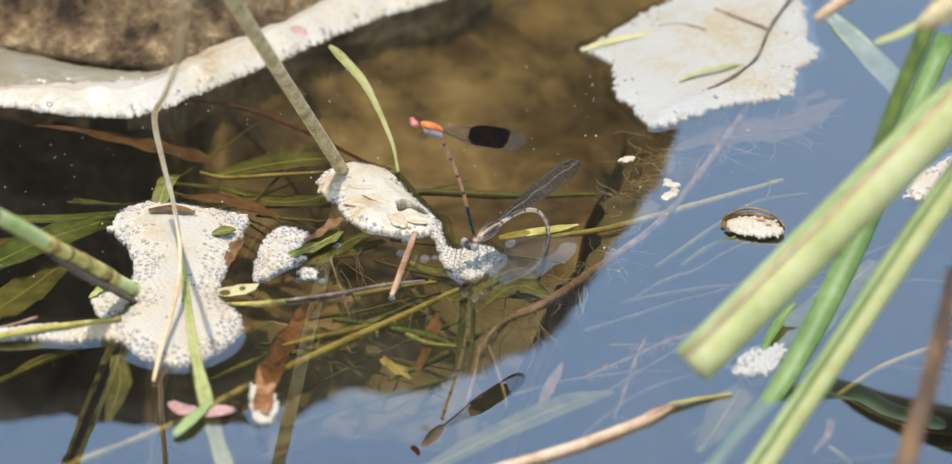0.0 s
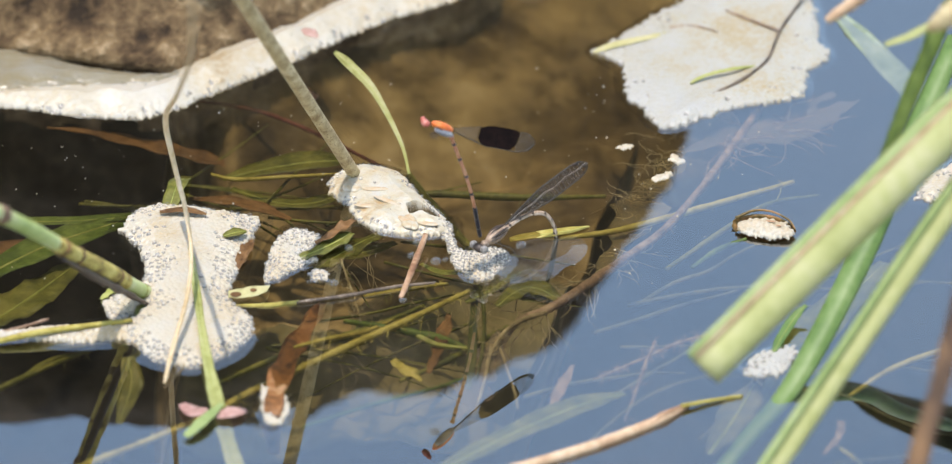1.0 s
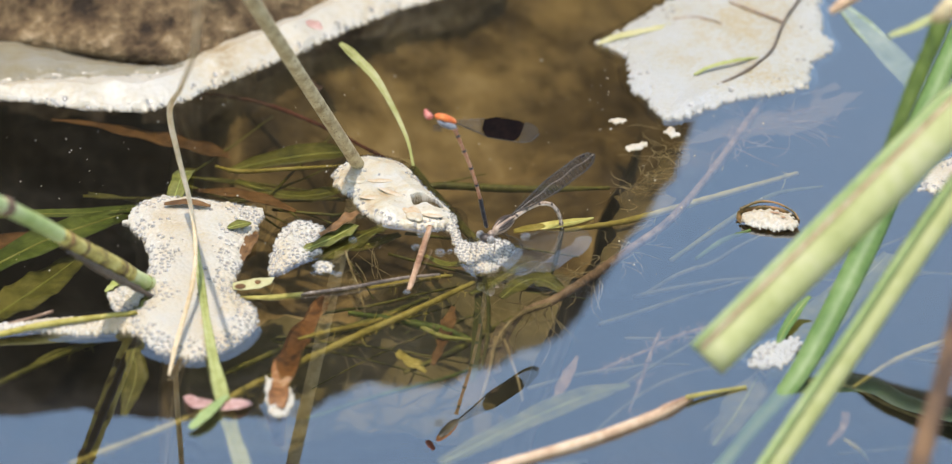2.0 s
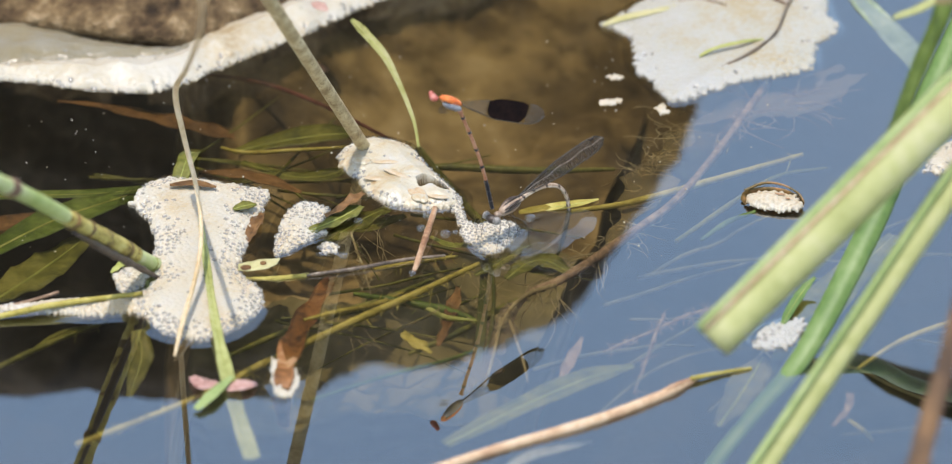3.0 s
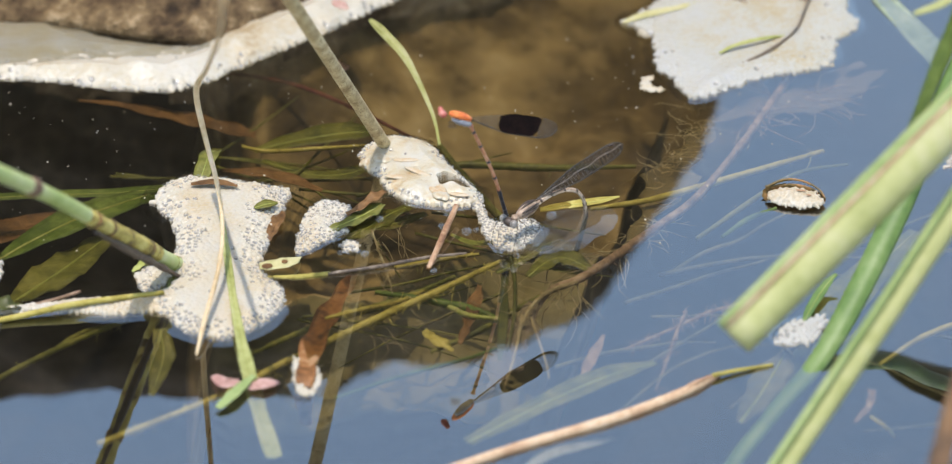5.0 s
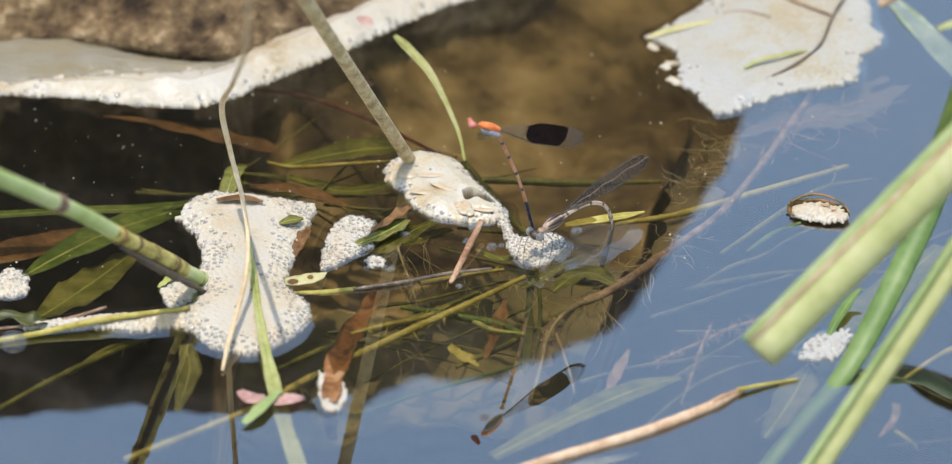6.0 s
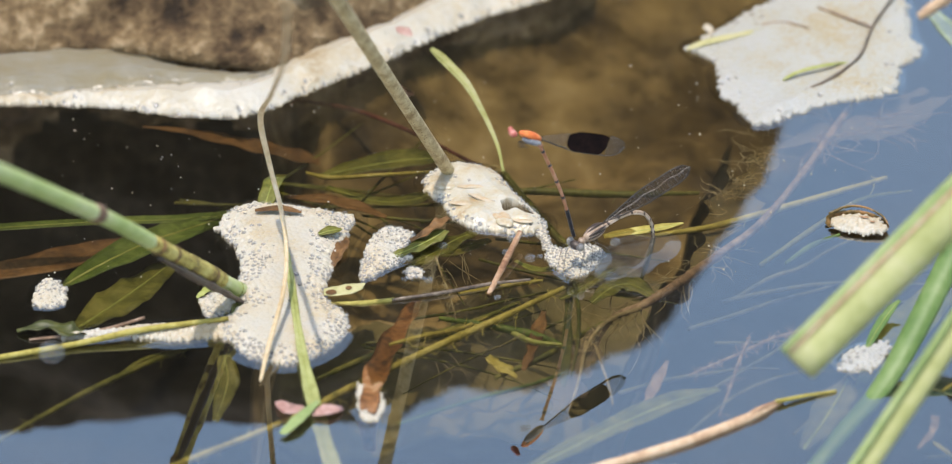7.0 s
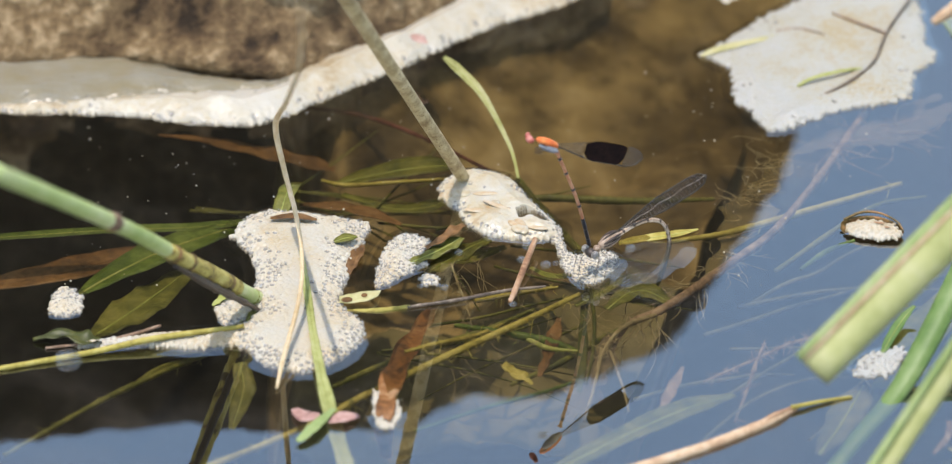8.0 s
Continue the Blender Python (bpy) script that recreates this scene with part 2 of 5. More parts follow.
SPOTTED = material("spotted_leaf", [(0.33, 0.31, 0.12), (0.43, 0.39, 0.19), (0.5, 0.46, 0.27)], 120, 0.55, 0.2, 0.4)
BUBBLE = clear_material("bubble_film", (0.97, 0.97, 0.97), 1.45, veil=((0.55, 0.6, 0.68), 0.06), film=(0.4, 0.4))


# ---- shape helpers ----
def link_mesh(name, verts, faces, mat, parent=None, label="", smooth=True):
    me = bpy.data.meshes.new(name)
    me.from_pydata([(v[0] * MM, v[1] * MM, v[2] * MM) for v in verts], [], faces)
    me.materials.append(mat)
    if smooth:
        me.polygons.foreach_set("use_smooth", [True] * len(me.polygons))
    me.update()
    ob = new(name, me)
    if parent:
        ob.parent = parent
    if label:
        ob["label"] = label
    return ob


def holder(name, at, label, category, group="", kind=""):
    e = new(name)
    e.location = Vector(at) * MM
    e.empty_display_size = 0.002
    return tagged(e, label, category, group, kind)


def curve(points, step=None, count=None):
    """Catmull-Rom through the control points, which may carry extra values; count samples."""
    p = np.array(points, float)
    if len(p) == 2:
        p = np.array([p[0], (p[0] + p[1]) / 2, p[1]])
    q = np.vstack([2 * p[0] - p[1], p, 2 * p[-1] - p[-2]])
    n = count or max(8, 6 * (len(p) - 1))
    out = []
    for k in range(n):
        s = k / (n - 1) * (len(p) - 1)
        i = min(int(s), len(p) - 2)
        u = s - i
        a, b, c, d = q[i], q[i + 1], q[i + 2], q[i + 3]
        out.append(0.5 * (2 * b + (c - a) * u + (2 * a - 5 * b + 4 * c - d) * u * u + (3 * b - a - 3 * c + d) * u ** 3))
    return np.array(out)


def tube_data(points, radii, sides=8, count=None, rough=0.0, seed=0, flat=1.0, up=(0, 0, 1)):
    """A closed tube along the control points; radii go with them; flat squashes it along up."""
    p = curve([(*a, r) for a, r in zip(points, radii)], count=count)
    rng = np.random.default_rng(seed)
    verts, faces = [], []
    for i, (x, y, z, r) in enumerate(p):
        t = Vector(p[min(i + 1, len(p) - 1)][:3] - p[max(i - 1, 0)][:3]).normalized()
        a = t.cross(Vector(up))
        a = a.normalized() if a.length > 1e-4 else Vector((1, 0, 0))
        b = t.cross(a).normalized()
        w = 1 + rough * rng.uniform(-1, 1)
        for k in range(sides):
            an = 2 * math.pi * k / sides
            v = Vector((x, y, z)) + (a * math.cos(an) + b * math.sin(an) * flat) * max(r, 0.01) * w * (1 + rough * 0.5 * rng.uniform(-1, 1))
            verts.append(v)
    n = len(p)
    for i in range(n - 1):
        for k in range(sides):
            k2 = (k + 1) % sides
            faces.append((i * sides + k, i * sides + k2, (i + 1) * sides + k2, (i + 1) * sides + k))
    faces.append(tuple(range(sides - 1, -1, -1)))
    faces.append(tuple(range((n - 1) * sides, n * sides)))
    return verts, faces


def blade_data(points, widths, fold=0.2, up=(0, 0, 1), thick=0.25, count=24, wave=0.0, seed=0, jag=0.06):
    """A leaf blade with a keel: half-width goes with the control points; fold lifts the margins."""
    p = curve([(*a, w) for a, w in zip(points, widths)], count=count)
    rng = np.random.default_rng(seed)
    ph = rng.uniform(0, 6.28)
    verts, faces = [], []
    cols = (-1, -0.55, 0, 0.55, 1)
    for i, (x, y, z, w) in enumerate(p):
        t = Vector(p[min(i + 1, len(p) - 1)][:3] - p[max(i - 1, 0)][:3]).normalized()
        s = t.cross(Vector(up)).normalized()
        nrm = s.cross(t).normalized()
        w = max(w * (1 + jag * math.sin(i * 0.9 + ph) + jag * math.sin(i * 0.37 + 2 * ph)), 0.05)
        for side in (1, -1):
            for c in cols:
                lift = fold * w * abs(c) + wave * w * math.sin(i * 0.8 + c * 2 + ph) * abs(c)
                off = thick * 0.5 * side * (1.0 if c == 0 else 0.55)
                verts.append(Vector((x, y, z)) + s * w * c * (1 + 0.04 * rng.uniform(-1, 1)) + nrm * (lift + off))
    m = len(cols)
    for i in range(len(p) - 1):
        for side in (0, 1):
            for c in range(m - 1):
                a = i * 2 * m + side * m + c
                q = (a, a + 1, a + 1 + 2 * m, a + 2 * m)
                faces.append(q if side else q[::-1])
        for c, flip in ((0, 0), (m - 1, 1)):
            a = i * 2 * m + c
            q = (a, a + m, a + m + 2 * m, a + 2 * m)
            faces.append(q[::-1] if flip else q)
    for i in (0, len(p) - 1):
        a = i * 2 * m
        for c in range(m - 1):
            faces.append((a + c, a + c + 1, a + m + c + 1, a + m + c))
    return verts, faces


def blob_data(center, size, seg=12, rings=8, axes=None, bumpy=0.0, seed=0):
    """A rounded body; axes: a 3x3 turn."""
    rng = np.random.default_rng(seed)
    verts, faces = [], []
    axes = axes or Matrix.Identity(3)
    c = Vector(center)
    for i in range(rings + 1):
        th = math.pi * i / rings
        for k in range(seg):
            ph = 2 * math.pi * k / seg
            d = 1 + bumpy * rng.uniform(-1, 1)
            v = Vector((size[0] * math.sin(th) * math.cos(ph) * d, size[1] * math.sin(th) * math.sin(ph) * d, size[2] * math.cos(th) * d))
            verts.append(c + axes @ v)
    for i in range(rings):
        for k in range(seg):
            k2 = (k + 1) % seg
            faces.append((i * seg + k, (i + 1) * seg + k, (i + 1) * seg + k2, i * seg + k2))
    return verts, faces


def along(a, b, up=(0, 0, 1)):
    """A turn whose x axis runs from a to b, z as near up as it goes."""
    x = (Vector(b) - Vector(a)).normalized()
    y = Vector(up).cross(x).normalized()
    return Matrix((x, y, x.cross(y))).transposed()


def joined(*datas):
    verts, faces = [], []
    for v, f in datas:
        n = len(verts)
        verts.extend(v)
        faces.extend(tuple(i + n for i in q) for q in f)
    return verts, faces


def stem(name, points, radii, mat, label, category="plant stem", group="", sides=10, **kw):
    v, f = tube_data(points, radii, sides, **kw)
    return tagged(link_mesh(name, v, f, mat), label, category, group)


def leaf(name, points, widths, mat, label, category="leaf", group="", rib=True, **kw):
    """A leaf thing with its midrib as a part."""
    v, f = blade_data(points, widths, **kw)
    ob = tagged(link_mesh(name, v, f, mat), label, category, group)
    if rib:
        v, f = tube_data([(p[0], p[1], p[2] + 0.12) for p in points], [max(0.1, 0.06 * max(widths))] * (len(points) - 1) + [0.05], 6, count=20)
        link_mesh("midrib", v, f, mat if mat in (BROWN, TWIG, DARK, SAGE) else GRASS, ob)
    return ob


def inside(poly, x, y):
    r = np.zeros(x.shape, bool)
    for i in range(len(poly)):
        (x1, y1), (x2, y2) = poly[i - 1], poly[i]
        if y1 != y2:
            r ^= ((y1 > y) != (y2 > y)) & (x < (x2 - x1) * (y - y1) / (y2 - y1) + x1)
    return r


def edge_distance(poly, x, y):
    d = np.full(x.shape, 1e9)
    for i in range(len(poly)):
        a, b = poly[i - 1], poly[i]
        ab = b - a
        u = np.clip(((x - a[0]) * ab[0] + (y - a[1]) * ab[1]) / max(1e-9, ab @ ab), 0, 1)
        d = np.minimum(d, np.hypot(x - a[0] - u * ab[0], y - a[1] - u * ab[1]))
    return d


def foam_data(outline, seed=0, step=0.3, sizes=(0.3, 0.8), rise=1.2, holes=0.08, soft=4.0, fill=1.6, lump=0.5, gaps=(), opened=None, bulge=0.6, puff=0.6, ragged=0.45, flatten=6.0, calm=-1e9, cells=None):
    """A raft of packed bubbles: closed ones are domes, open ones are cups in the white froth under a clear cap."""
    rng = np.random.default_rng(seed)
    pts = np.array(outline, float)
    pts = curve(np.vstack([pts, pts[:1]]), count=len(pts) * 16)[:-1]
    pts += np.array([[ragged * noise.noise(Vector((x, y, seed)) / 1.7) + ragged * noise.noise(Vector((x, y, seed + 9)) / 0.8), ragged * noise.noise(Vector((x, y, seed + 5)) / 1.7)] for x, y in pts])
    lo, hi = pts.min(0) - 1, pts.max(0) + 1
    nx, ny = int((hi[0] - lo[0]) / step) + 1, int((hi[1] - lo[1]) / step) + 1
    X, Y = np.meshgrid(lo[0] + step * np.arange(nx), lo[1] + step * np.arange(ny), indexing="ij")
    ed = edge_distance(pts, X, Y) * np.where(inside(pts, X, Y), 1, -1)
    base = rise * np.clip(ed / soft, 0, 1) ** bulge
    mask = ed > 0.1
    H = base.copy()
    full = np.zeros(X.shape, bool)
    cell = np.zeros(X.shape, bool)
    area = (hi - lo).prod()
    mean = (sizes[0] * 0.65 + sizes[1] * 0.35)
    n = int(area * fill / (math.pi * mean * mean))
    for r in sorted(sizes[0] + (sizes[1] - sizes[0]) * rng.uniform(size=n) ** 2.2, reverse=True):
        w = int(r / step) + 2
        for go in range(9):
            cx, cy = rng.uniform(lo, hi)
            i, j = min(nx - 1, int((cx - lo[0]) / step)), min(ny - 1, int((cy - lo[1]) / step))
            if ed[i, j] < -0.1:
                continue
            s = np.s_[max(0, i - w):i + w + 1, max(0, j - w):j + w + 1]
            d = np.hypot(X[s] - cx, Y[s] - cy)
            if full[s][d < 0.8 * r].any():
                continue
            full[s] |= d < r
            mask[s] |= d < r
            deep = min(1, max(0, ed[i, j] / flatten))
            patch = 0.75 + 1.1 * noise.noise(Vector((cx, cy, seed)) / 5)
            if cx > calm and rng.uniform() < holes * max(0.03, 1.35 - 1.5 * deep) * patch:
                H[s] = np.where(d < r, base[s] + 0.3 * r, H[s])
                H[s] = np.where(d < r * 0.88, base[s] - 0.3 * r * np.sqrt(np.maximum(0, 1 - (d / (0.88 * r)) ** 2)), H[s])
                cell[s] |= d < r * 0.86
                if opened is not None:
                    opened.append((cx, cy, r, float(base[i, j])))
            else:
                H[s] = np.where(d < r, np.maximum(H[s], base[s] + np.sqrt(np.maximum(0, r * r - d * d)) * puff * (1 - 0.7 * deep)), H[s])
            break
    for gap in gaps:
        g = np.array(gap, float)
        mask &= ~inside(curve(np.vstack([g, g[:1]]), count=30)[:-1], X, Y)
    for k in range(3):
        H += lump * 0.33 * np.sin(X * (0.25 + 0.2 * k) + seed + k) * np.cos(Y * (0.2 + 0.15 * k) + 2 * k) * (ed > 1)
    H = np.maximum(H, 0.05)
    ids = np.full(X.shape, -1)
    ids[mask] = np.arange(mask.sum())
    nb = mask[1:-1, 1:-1] & mask[:-2, 1:-1] & mask[2:, 1:-1] & mask[1:-1, :-2] & mask[1:-1, 2:]
    Z = H * 0 - 0.25
    Z[1:-1, 1:-1] = np.where(nb, H[1:-1, 1:-1], -0.25)
    verts = np.stack([X[mask], Y[mask], Z[mask]], 1)
    a, b, c, d = ids[:-1, :-1], ids[1:, :-1], ids[1:, 1:], ids[:-1, 1:]
    ok = (a >= 0) & (b >= 0) & (c >= 0) & (d >= 0)
    faces = np.stack([a[ok], b[ok], c[ok], d[ok]], 1).tolist()
    if cells is not None:
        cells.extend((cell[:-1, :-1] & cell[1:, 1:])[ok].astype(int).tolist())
    return verts, faces


def rim_data(outline, wide):
    """The water's raised skirt round a floating thing."""
    pts = np.array(outline, float)
    if np.cross(pts - np.roll(pts, 1, 0), np.roll(pts, -1, 0) - pts).sum() < 0:
        pts = pts[::-1]
    p = curve(np.vstack([pts, pts[:1]]), count=len(pts) * 8)[:-1]
    t = np.roll(p, -3, 0) - np.roll(p, 3, 0)
    t /= np.maximum(1e-6, np.linalg.norm(t, axis=1))[:, None]
    nrm = np.stack([t[:, 1], -t[:, 0]], 1)
    verts, faces = [], []
    n = len(p)
    for k, z in ((-0.3, 0.13), (0.0, 0.12), (0.3, 0.075), (0.6, 0.03), (1.0, 0.0015)):
        verts += [(x, y, z * wide) for x, y in p + nrm * wide * k]
    for r in range(4):
        for i in range(n):
            j = (i + 1) % n
            faces.append((r * n + i, (r + 1) * n + i, (r + 1) * n + j, r * n + j))
    return verts, faces


def foam(name, outline, label, mat=None, **kw):
    opened, cells = [], []
    rim_wide = kw.pop("rim", 1.5)
    lift = 0.11 * rim_wide
    v, f = foam_data(outline, opened=opened, cells=cells, **kw)
    v[:, 2] += np.where(v[:, 2] > 0, lift, 0)
    ob = tagged(link_mesh(name, v, f, mat or FOAM), label, "foam")
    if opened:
        # cups are coloured grey for the darkness seen inside open bubbles
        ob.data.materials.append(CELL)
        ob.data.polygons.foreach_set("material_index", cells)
        unit = blob_data((0, 0, 0), (1, 1, 0.8), 10, 5)
        datas = []
        for cx, cy, r, z in opened:
            datas.append(([Vector((cx + p.x * r * 0.84, cy + p.y * r * 0.84, lift + z + 0.1 + p.z * r * 0.6)) for p in unit[0]], unit[1]))
        o = link_mesh("bubble_film", *joined(*datas), FILM, ob, "clear open bubbles in the foam")
        o["kind"] = "stuff"
    if rim_wide:
        link_mesh("wet_rim", *rim_data(outline, rim_wide), RIM, ob, "curved wet rim of water")
    return ob


# ---- the stream: bed, water, boulder ----
def sheet_axis(half, fine, reach):
    a = np.arange(-half, half + fine, fine)
    far = half * np.geomspace(1.03, reach / half, 30)
    return np.concatenate([-far[::-1], a, far])


def build_bed():
    xs, ys = sheet_axis(190, 1.6, 40000), sheet_axis(190, 1.6, 40000)
    verts, faces = [], []
    for x in xs:
        for y in ys:
            z = -92.0
            if abs(x) < 600 and abs(y) < 600:
                fade = max(0, 1 - max(abs(x), abs(y)) / 600)
                z += 16 * fade * noise.noise(Vector((x, y, 0)) / 60) + 7 * fade * noise.noise(Vector((x, y, 9)) / 19) + 2.5 * fade * noise.noise(Vector((x, y, 5)) / 6)
                z += 14 * fade * math.exp(-((x - 10) ** 2 / 3600 + (y - 80) ** 2 / 3000))
                z -= 16 * fade * math.exp(-((x + 80) ** 2 / 2500 + (y - 20) ** 2 / 2500))
            verts.append((x, y, z))
    n = len(ys)
    for i in range(len(xs) - 1):
        for j in range(n - 1):
            faces.append((i * n + j, (i + 1) * n + j, (i + 1) * n + j + 1, i * n + j + 1))
    tagged(link_mesh("ground", verts, faces, BED), "brown muddy stream bed, darkened in its colour for the water's depth", "stream bed", kind="structure")
    r = 39900
    xs = sheet_axis(200, 40, r)
    n = len(xs)
    verts = [(x, y, 0) for x in xs for y in xs]
    faces = [(i * n + j, (i + 1) * n + j, (i + 1) * n + j + 1, i * n + j + 1) for i in range(n - 1) for j in range(n - 1)]
    tagged(link_mesh("water", verts, faces, WATER), "calm clear stream water mirroring the blue sky", "water", kind="structure")


build_bed()


def build_boulder():
    """A boulder whose foot runs behind the foam and whose height falls off towards its end."""
    foot = [(-225.5, 81.4, 110), (-157.9, 68.4, 110), (-104.7, 72.3, 109), (-69.8, 66.4, 107), (-47.4, 80.9, 114), (-19.4, 105.0, 121.0), (13.1, 129.0, 124.5), (24.7, 138.2, 114.0), (36.5, 148.0, 99.1), (47.6, 160.3, 80), (55.5, 178.3, 30)]
    path = curve(foot, count=150)
    prof = [(0, -0.5), (0, -0.2), (0.0, 0.0), (0.03, 0.05), (0.06, 0.1), (0.085, 0.16), (0.09, 0.24), (0.075, 0.4), (0.06, 0.6), (0.055, 0.8), (0.075, 0.93), (0.11, 0.99), (0.19, 1.02), (0.55, 1.0), (0.8, 0.85), (0.95, 0.5), (1.0, 0.0), (1.0, -0.5)]
    prof = curve(prof, count=64)
    verts, faces = [], []
    for i, (x, y, h) in enumerate(path):
        for d, k in prof:
            apron = min(1, max(0, (x + 76) / 20)) if d < 0.5 else 0
            p = Vector((x, y + d * 170 + min(0, k) * (130 * apron - 190 * (1 - apron)), k * h if k > 0 else k * 100))
            q = p / 26
            off = 7 * noise.fractal(q, 0.9, 2.1, 5) * min(1, 0.25 + max(0, k))
            off += (4.5 * noise.noise(p / 11) + 2.2 * noise.noise(p / 4.5)) * min(1, 0.15 + max(0, k) * 3)
            p += Vector((0.2, -0.85, 0.4)) * off * (0.5 if k > 0.9 else 1)
            verts.append(p)
    n = len(prof)
    for i in range(len(path) - 1):
        for j in range(n - 1):
            faces.append((i * n + j, (i + 1) * n + j, (i + 1) * n + j + 1, i * n + j + 1))
    faces.append(tuple(range(n)))
    faces.append(tuple(reversed(range(len(path) * n - n, len(path) * n))))
    ob = link_mesh("boulder", verts, faces, ROCK)
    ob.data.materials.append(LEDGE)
    ob.data.materials.append(ROCK_SHADED)
    # shelf's brown below the waterline; shade painted in higher up darkens the reflection
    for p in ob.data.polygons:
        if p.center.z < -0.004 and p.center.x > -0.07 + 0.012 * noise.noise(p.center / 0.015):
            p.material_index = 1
        elif p.center.z > 0.026 + 0.012 * noise.noise(p.center / 0.02):
            p.material_index = 2
    tagged(ob, "rough brown boulder rising from the water behind foam", "rock")


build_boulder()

# ---- foam ----
foam("foam_bank", [(-150.0, 56.0), (-130.0, 53.6), (-117.0, 53.2), (-104.2, 52.2), (-91.3, 49.2), (-78.5, 47.6), (-70.5, 49.6), (-60.3, 57.6), (-47.2, 67.9), (-35.3, 78.3), (-22.0, 89.2), (-8.6, 97.1), (2.2, 107.6), (-0.5, 121.0),
     (-19.5, 113.0), (-35.6, 98.1), (-46.2, 86.6), (-60.8, 76.0), (-67.0, 68.0), (-73.0, 63.5), (-80.0, 61.5), (-91.7, 61.0), (-104.4, 59.4), (-117.2, 57.6), (-132.0, 56.6), (-150.0, 58.5)],
     "thick cream-white foam bank along the boulder's foot", FOAM_OLD, seed=3, step=0.3, sizes=(0.35, 0.85), rise=3.6, soft=9, holes=0.3, lump=0.9, rim=0, bulge=0.7, puff=0.35, flatten=4)
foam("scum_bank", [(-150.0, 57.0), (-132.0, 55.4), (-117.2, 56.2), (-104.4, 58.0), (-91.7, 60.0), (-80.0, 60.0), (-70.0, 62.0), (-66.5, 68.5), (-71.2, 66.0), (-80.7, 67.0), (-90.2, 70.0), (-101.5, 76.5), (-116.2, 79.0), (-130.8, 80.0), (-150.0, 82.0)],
     "dull grey strip between foam and boulder", FOAM_GREY, seed=33, step=0.35, sizes=(0.3, 0.7), rise=2.2, soft=6, holes=0.1, lump=0.5, rim=0, puff=0.3, flatten=5)
foam("foam_raft", [(-78.3, 1.0), (-75.6, 8.4), (-68.2, 11.8), (-59.3, 9.1), (-50.1, 6.4), (-49.0, 2.5), (-51.4, -4.4), (-53.8, -16.6), (-54.6, -26.3), (-50.4, -33.5), (-49.9, -39.4), (-54.2, -47.8), (-61.8, -53.0), (-70.1, -50.1),
     (-76.1, -43.0), (-86.3, -43.5), (-97.9, -42.1), (-108.1, -43.0), (-109.4, -41.1), (-95.4, -38.2), (-81.4, -36.3), (-75.0, -33.9), (-72.4, -28.7), (-74.3, -23.9), (-72.7, -17.1), (-74.0, -7.3), (-76.4, -2.9)],
     "white bubbly foam raft floating round a reed stem", FOAM, seed=5, step=0.12, sizes=(0.27, 0.72), rise=1.5, holes=0.9, fill=2.4, rim=3.0, puff=0.5, flatten=7.5, calm=-76.2)
foam("foam_clump", [(-81.4, -28.2), (-78.4, -23.9), (-74.5, -26.3), (-75.1, -31.5), (-78.1, -34.4), (-80.5, -32.0)], "small white clump of foam bubbles", seed=6, step=0.12, sizes=(0.26, 0.6), rise=1.0, puff=0.6, holes=0.75)
foam("foam_clump", [(-34.3, 20.3), (-31.4, 25.3), (-25.5, 27.3), (-18.9, 24.0), (-15.2, 16.5), (-11.0, 9.1), (-8.1, 2.5), (-10.9, -0.7), (-16.1, -1.0), (-23.9, 1.0), (-28.6, 6.6), (-30.3, 11.6), (-33.2, 15.3)],
     "cream foam clump with wet petals round a stem", PULP, seed=8, step=0.14, sizes=(0.24, 0.6), rise=2.0, holes=0.6, lump=0.7, puff=0.35, fill=2.2, flatten=2.6, rim=2.0, gaps=[[(-17.2, 8.6), (-14.4, 10.2), (-11.6, 8.4), (-10.2, 5.2), (-12.2, 4.6), (-14.2, 6.4), (-16.4, 5.6)]])
foam("foam_patch", [(-47.7, -17.1), (-46.5, -9.3), (-44.7, -2.5), (-41.9, 2.0), (-36.7, -0.5), (-35.3, -3.4), (-38.2, -6.9), (-36.2, -10.5), (-40.6, -14.2), (-44.5, -18.0), (-47.0, -19.5)],
     "small white foam patch against a green leaf", seed=9, step=0.12, sizes=(0.26, 0.6), rise=0.6, holes=0.9, puff=0.6, fill=2.2, rim=2.0)
foam("foam_patch", [(-38.3, -16.1), (-36.1, -14.2), (-33.9, -15.6), (-34.1, -18.0), (-36.7, -18.5)], "small white foam patch against a green leaf", seed=10, step=0.12, sizes=(0.24, 0.55), rise=0.5, holes=0.8, fill=2.0)
foam("foam_patch", [(-10.9, 2.5), (-8.1, 4.9), (-7.2, -2.0), (-5.0, -7.3), (0.8, -5.6), (4.7, -8.8), (2.8, -14.2), (-0.3, -19.0), (-4.1, -17.1), (-7.0, -12.9), (-8.0, -6.9), (-9.4, -1.5)],
     "lacy white foam patch under the perched damselfly", seed=11, step=0.1, sizes=(0.3, 0.62), rise=0.3, holes=2.0, lump=0.1, fill=2.4, rim=2.6, puff=0.8, flatten=30)
foam("foam_sheet", [(23.5, 75.7), (30.3, 82.7), (40.5, 94.5), (56.2, 105.0), (70.9, 99.7), (73.1, 81.4), (74.9, 73.1), (70.1, 65.9), (69.3, 58.2), (63.8, 54.3), (52.5, 51.0), (39.1, 42.9), (34.2, 50.0), (30.3, 58.2), (29.6, 68.4)],
     "large pale foam sheet with twigs stuck in it", SHEET, seed=12, step=0.3, sizes=(0.3, 0.75), rise=1.0, holes=0.05, lump=0.5, fill=2.0, rim=2.0, ragged=1.1, puff=0.4, flatten=9)
